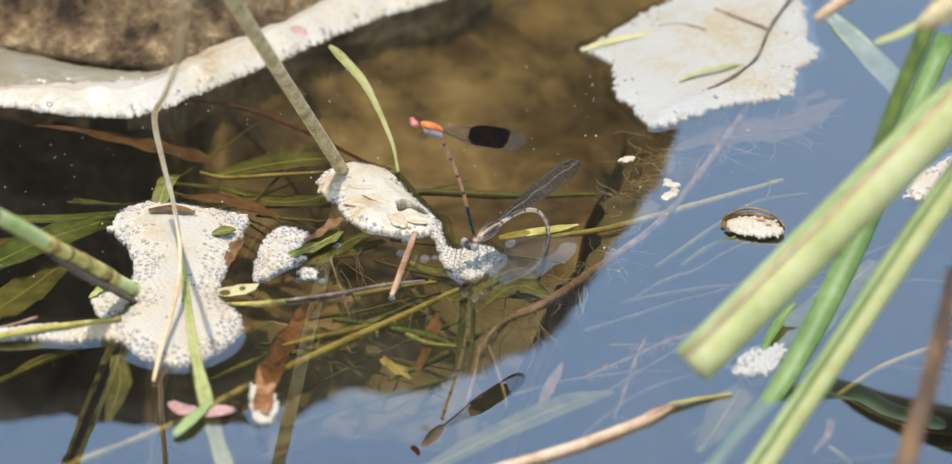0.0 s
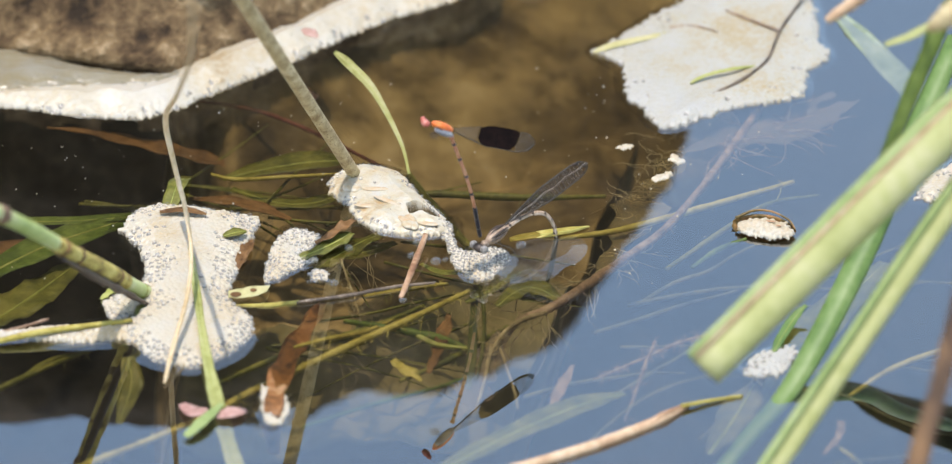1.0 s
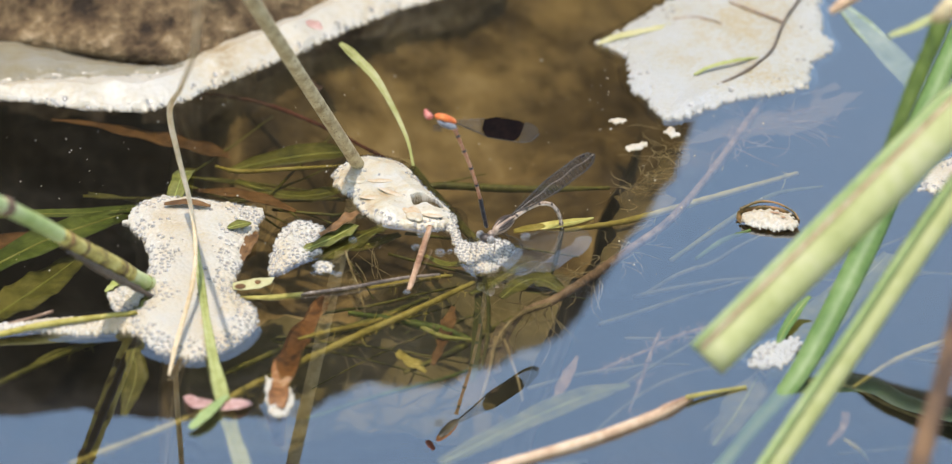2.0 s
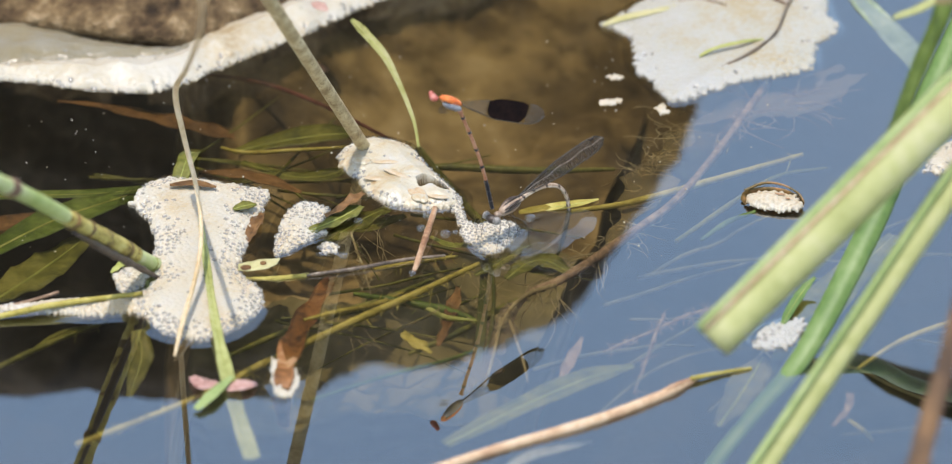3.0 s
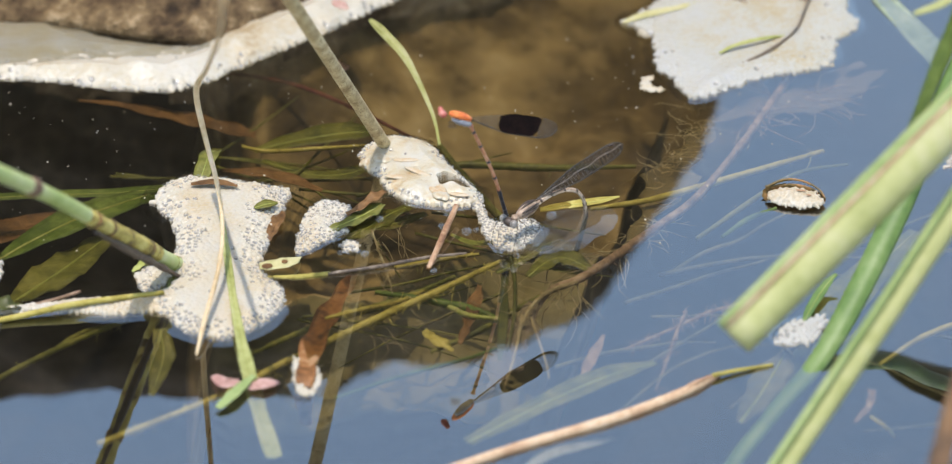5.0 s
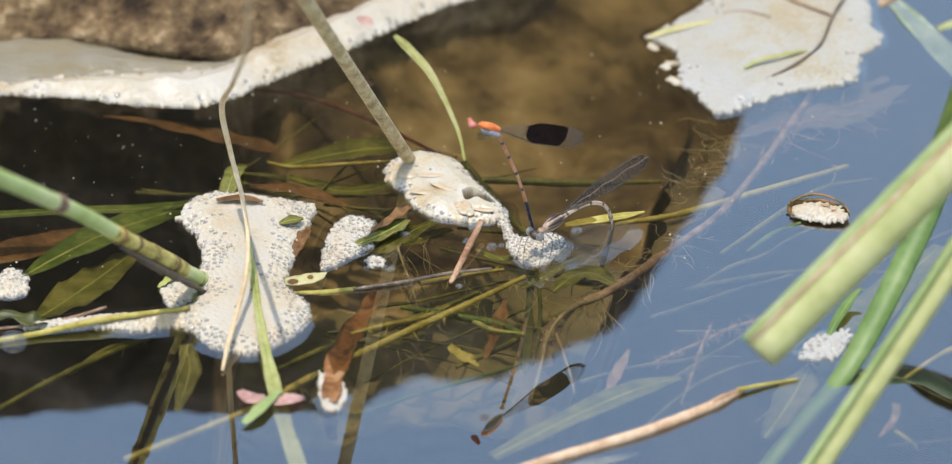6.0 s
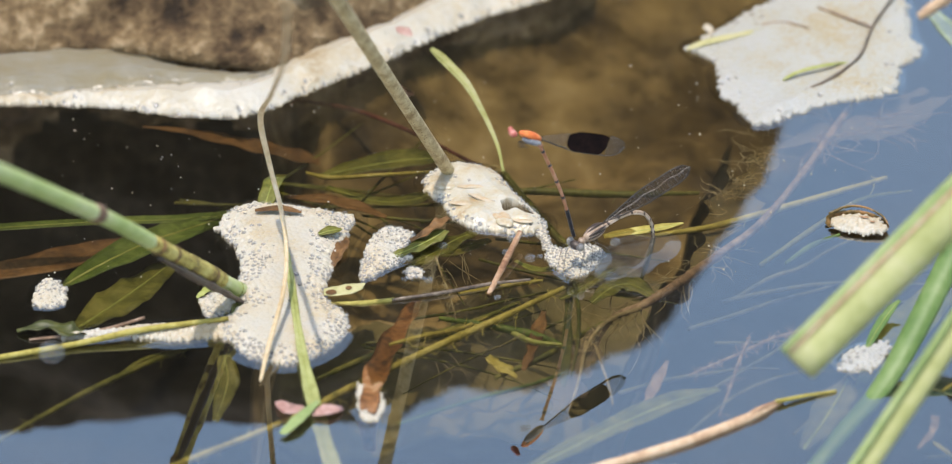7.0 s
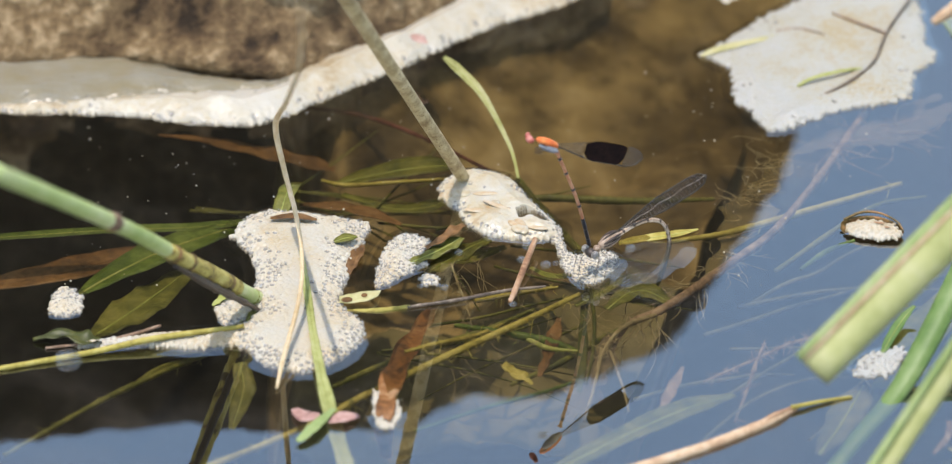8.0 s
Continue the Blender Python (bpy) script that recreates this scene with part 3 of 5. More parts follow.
foam("foam_patch", [(92.1, 14.1), (94.5, 21.3), (102.0, 29.8), (110.2, 35.3), (109.7, 22.8), (101.6, 17.3), (96.2, 12.8)], "white foam patch drifted among reeds", seed=13, step=0.25, sizes=(0.28, 0.6), rise=0.8, holes=0.6)
foam("foam_patch", [(54.1, -53.7), (57.0, -48.2), (62.8, -45.4), (64.7, -48.9), (62.0, -54.9), (56.8, -56.7)], "dim wet foam patch half sunk among reeds", SHEET, seed=14, step=0.2, sizes=(0.28, 0.7), rise=0.4, holes=0.3, rim=1.5, ragged=1.6, flatten=9)
foam("foam_clump", [(-117.0, -28.7), (-115.7, -20.2), (-112.3, -19.0), (-109.9, -23.4), (-110.2, -28.2), (-113.5, -30.1)], "small white clump of foam bubbles", seed=15, step=0.12, sizes=(0.26, 0.6), rise=1.0, puff=0.6, holes=0.75)


def crumb(outline, seed):
    """A small drifting flake of foam, built round its own middle so that it can move."""
    pts = np.array(outline, float)
    mid = pts.mean(0)
    v, f = foam_data(pts - mid, seed, 0.2, (0.22, 0.5), 0.3, 0.3, 2.0)
    ob = tagged(link_mesh("foam_flake", v, f, FOAM), "tiny white foam flake drifting on the water", "foam", "drifting foam flakes")
    ob.location = (mid[0] * MM, mid[1] * MM, 0)
    return ob


flakes = [crumb([(24.9, 37.3), (27.2, 38.3), (29.8, 38.8), (30.1, 37.3), (27.8, 35.8), (25.6, 35.8)], 21),
          crumb([(24.6, 47.7), (26.6, 48.5), (28.2, 48.7), (28.1, 47.4), (25.9, 46.7)], 22),
          crumb([(36.7, 40.4), (38.0, 42.4), (38.8, 39.8), (39.7, 38.8), (37.7, 37.8)], 23)]

# ---- reeds and stems ----
grey = stem("grey_stalk", [(-26.7, 27.5, -6.0), (-28.2, 23.2, 0.0), (-41.9, -11.7, 47.8), (-54.0, -43.0, 90.5), (-63.6, -68.0, 124.5)], [1.45, 1.45, 1.5, 1.7, 1.9], GREY_STEM, "slender grey-brown stalk rising from the water", rough=0.0, count=90)
reed = stem("noded_reed", [(-69.1, -17.5, -6.0), (-72.1, -23.9, 0.0), (-85.6, -49.9, 25.8), (-98.1, -74.3, 50.0), (-122.1, -121.6, 93.2)], [1.6, 1.6, 1.55, 1.75, 2.0], NODED, "green reed with yellow-brown nodes standing in foam", rough=0.015, count=60)
link_mesh("sheath", *tube_data([(-76.5, -32.3, 8.4), (-79.2, -37.8, 13.8), (-84.4, -47.8, 23.7), (-89.9, -58.4, 34.3)], [1.65, 1.85, 1.8, 1.62], 12, count=26, rough=0.07, seed=4), SHEATH, reed, "yellow-brown leaf sheath")
link_mesh("decayed_sheath", *tube_data([(-88.3, -56.7, 29.3), (-82.3, -45.9, 18.1), (-76.4, -35.9, 7.9), (-71.8, -28.7, 0.3)], [0.4, 0.9, 0.8, 0.4], 8, count=24, rough=0.2, seed=9), DUSK, reed, "dark decayed sheath hanging under the stem")
link_mesh("foot_sheath", *tube_data([(-69.8, -21.3, -3.0), (-72.5, -23.6, 0.0), (-73.6, -26.7, 2.7)], [1.75, 1.75, 1.62], 12, count=8, rough=0.05), GRASS, reed, "yellow-brown sheath at the foot")
for a, c in (((-77.9, -35.1, 11.2), (-78.8, -37.1, 13.0)), ((-82.1, -43.3, 19.2), (-82.9, -44.9, 20.9)), ((-85.4, -49.4, 25.3), (-86.0, -50.8, 26.7)), ((-88.3, -55.3, 31.1), (-88.8, -56.3, 32.0))):
    link_mesh("sheath_ring", *tube_data([a, Vector(a).lerp(Vector(c), 0.5), c], [1.72, 1.98, 1.74], 12, count=6, rough=0.05), HUSK, reed, "dark brown ring on the sheath")
link_mesh("node", *tube_data([(-99.4, -76.8, 52.4), (-100.0, -78.0, 53.6), (-100.8, -79.6, 55.0)], [1.85, 2.1, 1.85], 12, count=6), TWIG, reed, "dark brown node")

def thick_reed(name, pts, radii, mat, label, ridges, flat=0.7, sides=16):
    """A leaning reed with ridges along its upper side and a fibrous end."""
    ob = stem(name, pts, radii, mat, label, "reed", "reeds over the water", sides, flat=flat, rough=0.01, count=30)
    for off, lift, r, m, lab in ridges:
        q = [Vector(p) + Vector((-0.48, -0.08, 0.3)) * off + Vector((-0.1, -0.6, 0.75)) * lift for p in pts]
        q[0] = q[0].lerp(q[1], 0.02)
        link_mesh("ridge", *tube_data(q, [r * 0.7, r, r, r][:len(q)] + [r] * max(0, len(q) - 4), 8, count=24), m, ob, lab)
    return ob


thick_reed("cut_reed", [(44.0, -112.0, 37.9), (70.1, -96.0, 58.2), (98.6, -80.0, 81.4), (126.0, -64.0, 102.9)], [5.3, 5.7, 6.1, 6.3], PALE, "thick pale green cut reed, blunt at its end",
           ((6.4, 1.3, 1.3, REED_LIGHT, "light green ridge"), (3.4, 3.1, 0.4, STRAW, "dry brown line"), (-4.5, 3.0, 0.9, PALE, "pale ridge")))
thick_reed("leaning_reed", [(38.2, -95.6, -15.0), (47.2, -82.4, -9.0), (54.9, -73.2, -4.0), (62.5, -63.9, 0.0), (69.5, -53.2, 6.5), (80.1, -34.1, 18.6), (88.0, -20.7, 31.4), (99.8, 0.1, 48.8)], [1.9, 2.0, 2.1, 2.3, 2.8, 2.9, 2.7, 2.4], REED, "green reed leaning over the water",
           ((-2.0, 1.4, 0.5, REED, "green ridge"),), 0.6, 12)
thick_reed("leaning_reed", [(45.3, -133.0, 5.1), (55.2, -125.0, 17.1), (73.8, -108.0, 38.6), (91.3, -92.0, 59.2), (111.2, -76.0, 81.4)], [2.8, 3.0, 3.2, 3.4, 3.6], PALE, "pale green reed leaning over the water",
           ((3.0, 1.2, 1.0, REED_LIGHT, "light green ridge"), (-2.4, 1.6, 0.6, STRAW, "dry brown ridge")), 0.6, 12)
leaf("grass_blade", [(74.7, -75.0, 41.2), (83.2, -70.0, 63.2), (91.6, -66.0, 84.1), (96.4, -64.0, 96.0)], [0.8, 2.2, 2.9, 2.8], GREEN, "dark green grass blade among the reeds", fold=0.5, thick=0.4)
leaf("grass_blade", [(77.9, 91.4, -0.3), (85.0, 77.0, -0.8), (92.6, 61.7, -2.0), (98.9, 50.7, -5.0)], [1.4, 3.0, 2.8, 1.4], SAGE, "blue-green grass blade lying just under water", fold=0.3, thick=0.4)
leaf("grass_blade", [(81.9, -60.0, 83.1), (88.1, -60.0, 85.6), (96.7, -60.0, 91.4)], [0.8, 1.6, 1.2], PALE, "pale yellow-green grass blade", fold=0.3, thick=0.4)
stem("dry_bud", [(89.8, -80.0, 99.0), (93.0, -80.0, 101.5), (97.5, -80.0, 105.2), (105.3, -80.0, 111.2)], [0.8, 2.3, 2.4, 1.6], GREY_STEM, "dry brown reed bud", "bud", rough=0.1)
stem("dry_bud", [(70.3, -50.0, 83.2), (74.0, -50.0, 86.2), (79.5, -50.0, 90.5), (89.4, -50.0, 96.3)], [0.9, 1.3, 1.2, 1.0], STRAW, "pinkish dry stalk end", "stalk", rough=0.1)
leaf("brown_stalk", [(80.0, -192.0, 44.0), (82.6, -183.8, 49.6), (85.3, -174.1, 54.7), (89.1, -163.7, 62.4), (93.1, -148.4, 69.8), (95.4, -133.1, 74.5)], [2.2, 2.4, 2.3, 2.0, 1.7, 1.2], WITHERED, "withered brown stalk leaning over the water", "stalk", fold=0.5, thick=0.8)
leaf("arching_blade", [(75.1, 48.0, 67.2), (85.4, 48.0, 72.5), (97.0, 46.7, 76.2), (119.0, 45.4, 79.2), (145.6, 45.4, 61.1), (163.5, 44.4, -4.0)], [0.8, 5.5, 8.5, 9.0, 7.0, 5.0], DARK, "broad green blade arching over the water", fold=0.2, thick=0.4)
straw = stem("dry_straw", [(-23.0, -108.9, 0.3), (0.8, -94.9, 0.3), (20.9, -84.4, 0.4), (34.9, -74.7, 0.4), (41.6, -68.5, 0.2)], [1.0, 1.1, 1.15, 1.05, 0.55], STRAW, "pale pinkish dry straw floating on water", "straw", rough=0.05, count=40)
link_mesh("thin_shoot", *tube_data([(40.7, -69.5, 1.0), (46.5, -66.8, 0.6), (53.5, -64.3, 0.3)], [0.5, 0.42, 0.25], 8), YELLOW, straw, "thin yellow shoot")
leafy = blade_data([(33.6, -75.8, 1.1), (37.7, -72.3, 1.3), (42.4, -67.8, 0.5)], [0.25, 0.55, 0.1], fold=0.4, count=14)
link_mesh("loose_sheath", *leafy, RUSTY, straw, "torn reddish sheath")
stem("dry_strand", [(-67.6, -59.8, 0.5), (-66.2, -51.9, 3.2), (-63.2, -35.9, 7.5), (-62.7, -24.0, 10.6), (-64.1, -13.6, 14.8), (-66.5, -4.7, 19.9), (-68.3, -3.8, 31.2), (-64.4, -45.0, 62.3), (-59.8, -97.7, 103.2), (-57.6, -145.9, 143.4), (-55.9, -188.2, 178.1)],
     [0.35, 0.55, 0.48, 0.45, 0.5, 0.6, 0.65, 0.55, 0.45, 0.4, 0.35], DRY, "thin dry tan strand leaning over the foam", "dry strand", rough=0.05, count=90, up=(1, 0, 0))
leaf("grass_blade", [(-63.9, -2.7, 1.2), (-63.2, -10.0, 2.0), (-62.2, -20.1, 2.2), (-59.6, -46.5, 2.2), (-57.0, -64.0, 0.6), (-54.7, -74.4, -2.5), (-50.9, -89.8, -6.0)], [0.2, 0.5, 0.7, 1.0, 1.4, 1.8, 1.8], BLADE, "yellow-green grass blade lying across the foam", fold=0.35, count=50)
leaf("grass_blade", [(-68.1, 10.0, 1.0), (-66.6, 17.0, 2.0), (-64.9, 26.5, -2.0)], [1.8, 2.0, 1.0], OLIVE, "short olive blade behind the foam", fold=0.2)


def pivoted(ob, at):
    """Move a mesh thing's origin to at (mm) without moving the mesh."""
    d = Vector(at) * MM
    for o in (ob, *ob.children):
        o.data.transform(Matrix.Translation(-d))
    ob.location = d
    return ob


sway_blade = pivoted(leaf("standing_blade", [(-16.7, 25.5, -2.0), (-16.9, 24.8, 0.0), (-18.7, 32.8, 3.4), (-24.2, 41.6, 10.8), (-29.5, 46.7, 14.7), (-32.5, 49.2, 16.5)], [0.3, 0.35, 0.45, 0.85, 1.15, 0.5], SWAY, "yellow-green grass blade rising from the water", fold=0.4, count=30, up=(0.4, -0.7, 0.6)), (-16.9, 24.0, 0.0))
stick = pivoted(stem("brown_stick", [(-13.1, -5.3, 3.0), (-15.0, -13.4, 1.8), (-16.7, -20.5, 0.6), (-18.0, -25.5, -0.5)], [0.6, 0.7, 0.65, 0.55], RUSTY, "reddish-brown dry stick resting on the foam", "stick", rough=0.08, count=24), (-13.1, -5.3, 3.0))

# ---- leaves and debris on the surface ----
spotted = leaf("spotted_leaf", [(-54.9, -25.6, 0.8), (-51.4, -25.4, 1.0), (-48.5, -24.2, 1.0), (-46.2, -21.7, 0.6)], [1.3, 2.0, 1.7, 0.2], SPOTTED, "small yellow leaf with brown spots floating", rib=False, fold=0.1)
for c, sz in (((-53.3, -26.1, 1.2), (1.2, 1.1, 0.12)), ((-49.6, -24.5, 1.3), (0.7, 0.8, 0.12))):
    link_mesh("spot", *blob_data(c, sz, 12, 6, bumpy=0.06), BROWN, spotted, "brown decayed spot")
twig = stem("floating_twig", [(-40.4, -27.9, 0.3), (-30.2, -25.6, 0.5), (-23.7, -23.4, 0.5), (-18.6, -21.6, 0.4), (-10.9, -19.5, 0.0)], [0.42, 0.45, 0.42, 0.38, 0.25], WET_TWIG, "dark wet twig floating at the surface", "twig", rough=0.1, count=40)
link_mesh("peeled_end", *tube_data([(-53.6, -28.2, -0.6), (-46.9, -28.7, 0.0), (-39.9, -27.7, 0.3)], [0.55, 0.62, 0.45], 8, rough=0.08, count=20), YELLOW, twig, "yellow peeled end")
leaf("green_leaf", [(-40.7, -11.1, 0.5), (-36.8, -8.8, 0.9), (-32.3, -5.3, 1.2), (-29.1, -2.1, 1.6)], [0.6, 1.7, 1.9, 1.1], OLIVE, "torn green leaf floating beside foam", fold=0.05, wave=0.25, jag=0.1, seed=3)
leaf("green_leaf", [(-37.3, -12.7, -1.2), (-32.3, -7.9, -0.9), (-27.2, -2.7, -0.6), (-22.4, 1.3, -0.8)], [0.8, 2.2, 2.2, 0.9], OLIVE, "torn green leaf floating beside foam", fold=0.02, wave=0.3, jag=0.12, seed=5)
leaf("brown_leaf", [(-36.5, -6.2, 1.4), (-33.0, -4.0, 2.2), (-30.4, -1.5, 2.8), (-28.4, 1.6, 2.4)], [0.5, 1.1, 1.3, 0.6], BROWN, "curled brown leaf on the foam's edge", fold=0.5, jag=0.1, wave=0.3, rib=False)
leaf("brown_leaf", [(-53.3, -14.6, 0.3), (-51.7, -8.6, 0.8), (-50.2, -2.8, 0.2)], [0.7, 1.5, 0.4], BROWN, "small brown leaf behind the foam raft", fold=0.3, jag=0.1, wave=0.3)
leaf("brown_leaf", [(-70.2, 4.7, 2.6), (-65.0, 4.8, 3.0), (-60.2, 3.9, 2.6)], [0.5, 1.1, 0.4], BROWN, "dark red-brown scrap of leaf on foam", fold=0.2)
leaf("olive_leaf", [(-56.3, -4.5, 2.2), (-53.8, -3.4, 2.4), (-51.4, -2.5, 2.2)], [0.6, 1.6, 0.4], OLIVE, "small olive scrap of leaf on foam", fold=0.2)
leaf("orange_leaf", [(-35.0, -16.7, -7.0), (-37.9, -29.2, -5.0), (-41.3, -43.1, -3.0), (-43.8, -58.8, -0.5), (-44.6, -69.4, 0.6), (-44.9, -71.3, -3.0), (-44.7, -68.0, -12.0)], [0.9, 2.1, 2.4, 2.2, 2.0, 1.8, 1.2], ORANGE_LEAF, "orange-brown leaf half sunk in the water", fold=0.3, wave=0.25, jag=0.1, count=40, rib=False)
foam("foam_fringe", [(-47.4, -61.9), (-46.8, -60.0), (-45.7, -63.8), (-45.6, -70.3), (-43.6, -72.7), (-42.6, -68.9), (-42.9, -64.3), (-41.9, -65.4), (-41.6, -70.3), (-42.8, -74.1), (-45.3, -75.0), (-47.2, -70.3)], "thin white foam fringe round an orange leaf", seed=31, step=0.2, sizes=(0.2, 0.5), rise=0.5, holes=0.3)
leaf("pink_petal", [(-63.8, -67.7, 0.4), (-61.3, -71.6, 0.8), (-58.3, -70.0, 0.4)], [0.8, 2.0, 0.8], PINK, "pink petal floating on the water", "petal", rib=False, fold=0.2)
leaf("pink_petal", [(-56.5, -72.8, 0.4), (-53.5, -72.0, 0.8), (-50.2, -70.5, 0.4)], [0.8, 2.0, 0.8], PINK, "pink petal floating on the water", "petal", rib=False, fold=0.2)
leaf("green_leaf", [(-62.6, -80.9, 0.8), (-59.7, -76.9, 1.4), (-55.3, -68.9, 1.2)], [0.8, 1.4, 0.6], REED_LIGHT, "small pale green leaf floating over petals", fold=0.2, rib=False)
wet_v, wet_f = rim_data([(3.6, -15.0), (6.0, -17.0), (9.0, -15.2), (11.5, -15.8), (14.5, -11.5), (17.5, -9.0), (18.5, -5.0), (16.0, -3.0), (13.5, -4.5), (10.0, -5.5), (7.5, -9.0), (4.5, -10.5)], 3.0)
wet_f.append(tuple(range(len(wet_v) // 5)))
tagged(link_mesh("wet_film", wet_v, wet_f, WET_SHEET), "pale translucent wet film at the water's surface", "water film")
leaf("yellow_leaf", [(4.9, -0.9, -1.0), (9.9, -0.3, -0.4), (16.4, 0.1, 0.4), (22.0, 2.5, 0.3)], [0.8, 1.4, 1.3, 0.3], YELLOW, "yellow leaf lying at the water's surface", fold=0.2)
leaf("dark_leaf", [(-119.7, -40.1, 0.4), (-114.0, -39.7, 1.2), (-108.1, -41.7, 1.0), (-104.1, -40.6, 0.3)], [0.5, 1.6, 2.2, 0.4], DARK, "dark red-brown withered leaf at the surface", fold=0.5, wave=0.3)
stem("dry_straw", [(-133.2, -53.1, 0.4), (-107.7, -45.7, 0.8), (-93.7, -42.1, 2.0), (-74.9, -38.2, 2.4)], [0.55, 0.65, 0.7, 0.5], YELLOW, "long yellowish straw lying along the foam", "straw", count=40)
stem("floating_twig", [(-117.0, -43.0, 0.3), (-103.0, -40.7, 0.8), (-92.7, -35.8, 1.2)], [0.3, 0.4, 0.3], TWIG, "thin dark twig at the surface", "twig", rough=0.15, count=30)
leaf("willow_leaf", [(-111.5, -21.5, -0.6), (-104.2, -12.3, -1.2), (-94.2, -1.7, -2.0), (-85.4, 6.6, -3.5), (-75.2, 17.0, -6.0)], [0.4, 3.2, 4.4, 4.0, 0.8], GREEN, "green willow leaf floating just under the surface", fold=0.12, wave=0.06, count=36)
leaf("willow_leaf", [(-108.2, -34.7, -3.0), (-102.4, -26.0, -4.0), (-95.1, -14.7, -5.0), (-87.6, -0.1, -7.0)], [0.6, 4.2, 4.8, 1.2], OLIVE, "olive willow leaf sunk under the surface", fold=0.12, jag=0.07, wave=0.12, count=36)
leaf("long_leaf", [(-136.2, 5.8, -3.0), (-105.0, 9.2, -3.0), (-86.8, 11.8, -4.0), (-63.5, 18.8, -6.0)], [1.2, 1.5, 1.5, 0.8], GREEN, "long narrow green leaf under the surface", fold=0.2)
leaf("brown_leaf", [(-131.2, 4.4, -14.0), (-113.1, 8.9, -13.0), (-95.2, 19.9, -14.0)], [2.5, 4.5, 1.5], BROWN, "dark brown leaf deep in the water", fold=0.2)
leaf("brown_leaf", [(-95.7, 44.3, -0.4), (-87.9, 46.8, -3.0), (-77.4, 47.1, -6.0), (-66.8, 47.4, -9.0), (-57.3, 47.8, -12.0)], [0.3, 1.0, 2.0, 2.8, 1.6], BROWN, "orange-brown leaf sunk in front of the boulder", fold=0.25, wave=0.15, count=36)
leaf("olive_leaf", [(-57.2, 33.6, -7.0), (-48.0, 34.4, -5.0), (-37.5, 35.8, -4.0), (-29.6, 37.9, -5.0)], [1.0, 3.2, 3.6, 1.0], OLIVE, "olive leaf under water beside a stalk", fold=0.2)
stem("sunken_straw", [(-59.8, 30.8, -4.0), (-54.2, 27.1, -3.0), (-43.9, 26.5, -2.0), (-31.4, 27.8, -2.0)], [0.35, 0.5, 0.45, 0.35], YELLOW, "yellow straw under water beside a stalk", "straw", count=30)
stem("sunken_twig", [(-64.5, 65.0, -6.0), (-51.1, 60.9, -6.0), (-37.7, 49.8, -5.0), (-18.9, 28.4, -3.0)], [0.35, 0.45, 0.45, 0.35], MAROON, "dark reddish twig under water", "twig", rough=0.1, count=40)
leaf("olive_leaf", [(-75.8, -45.8, -2.0), (-74.9, -50.3, -6.0), (-77.4, -56.3, -12.0)], [1.4, 2.6, 0.8], OLIVE, "olive leaf hanging down under the foam", fold=0.3)
leaf("green_leaf", [(-81.9, -26.9, 0.4), (-79.9, -24.6, 0.8), (-77.7, -22.2, 0.5)], [0.3, 1.1, 0.4], GRASS, "small torn yellow-green leaf against foam", fold=0.2, jag=0.2, wave=0.2, rib=False)
husk_at = (59.5, 1.2, 0.0)


def build_husk():
    """A floating half husk: a boat-shaped shell with foam and an orange rim inside."""
    ob = holder("seed_husk", husk_at, "floating brown half husk with foam inside", "seed husk")
    v, f = [], []
    n, m = 26, 12
    for shell, k in ((0, 1.0), (1, 0.9)):
        for i in range(n):
            u = i / (n - 1)
            w = math.sin(math.pi * min(1, u * 0.98 + 0.02)) ** 0.55
            for j in range(m + 1):
                a = math.pi * j / m
                v.append(Vector(((u - 0.5) * 14.0, math.cos(a) * 3.4 * w * k, 1.2 - math.sin(a) * 2.4 * w * k + (0.4 if shell == 0 else 0.3) * max(0, math.cos(a)) * w + 1.3 * min(0, math.cos(a)) * w)))
    for shell in (0, 1):
        for i in range(n - 1):
            for j in range(m):
                a = shell * n * (m + 1) + i * (m + 1) + j
                q = (a, a + 1, a + m + 2, a + m + 1)
                f.append(q if shell == 0 else q[::-1])
    off = n * (m + 1)
    for i in range(n - 1):
        for j in (0, m):
            a = i * (m + 1) + j
            f.append((a, a + m + 1, a + m + 1 + off, a + off))
    link_mesh("shell", v, f, HUSK, ob)
    o = [(6.3 * math.cos(t) + 0.6, -0.9 + 2.9 * math.sin(t)) for t in np.linspace(0, 6.28, 13)[:-1]]
    v, f = foam_data(o, 41, 0.2, (0.22, 0.55), 0.9, 0.25, 2.5)
    link_mesh("foam_filling", v + np.array([0, 0, 1.6]), f, FOAM_OLD, ob, "white foam filling")
    link_mesh("rim", *tube_data([(-6.4, 0.8, 2.0), (-3, 3.3, 2.4), (1, 3.7, 2.4), (5, 2.2, 2.0), (6.8, 0.2, 1.5)], [0.35, 0.3, 0.22, 0.22, 0.2], 8, count=24), HUSK, ob, "dark brown rim")
    for c, sz in (((1.4, 0.6, 2.6), (1.1, 0.28, 0.12)), ((3.4, -0.4, 2.55), (0.6, 0.22, 0.1))):
        link_mesh("stain", *blob_data(c, sz, 12, 6, bumpy=0.2), RUSTY, ob, "orange-brown scrap in the foam")
    ob.rotation_euler = (radians(13), 0, radians(-14))
    return ob


husk = build_husk()

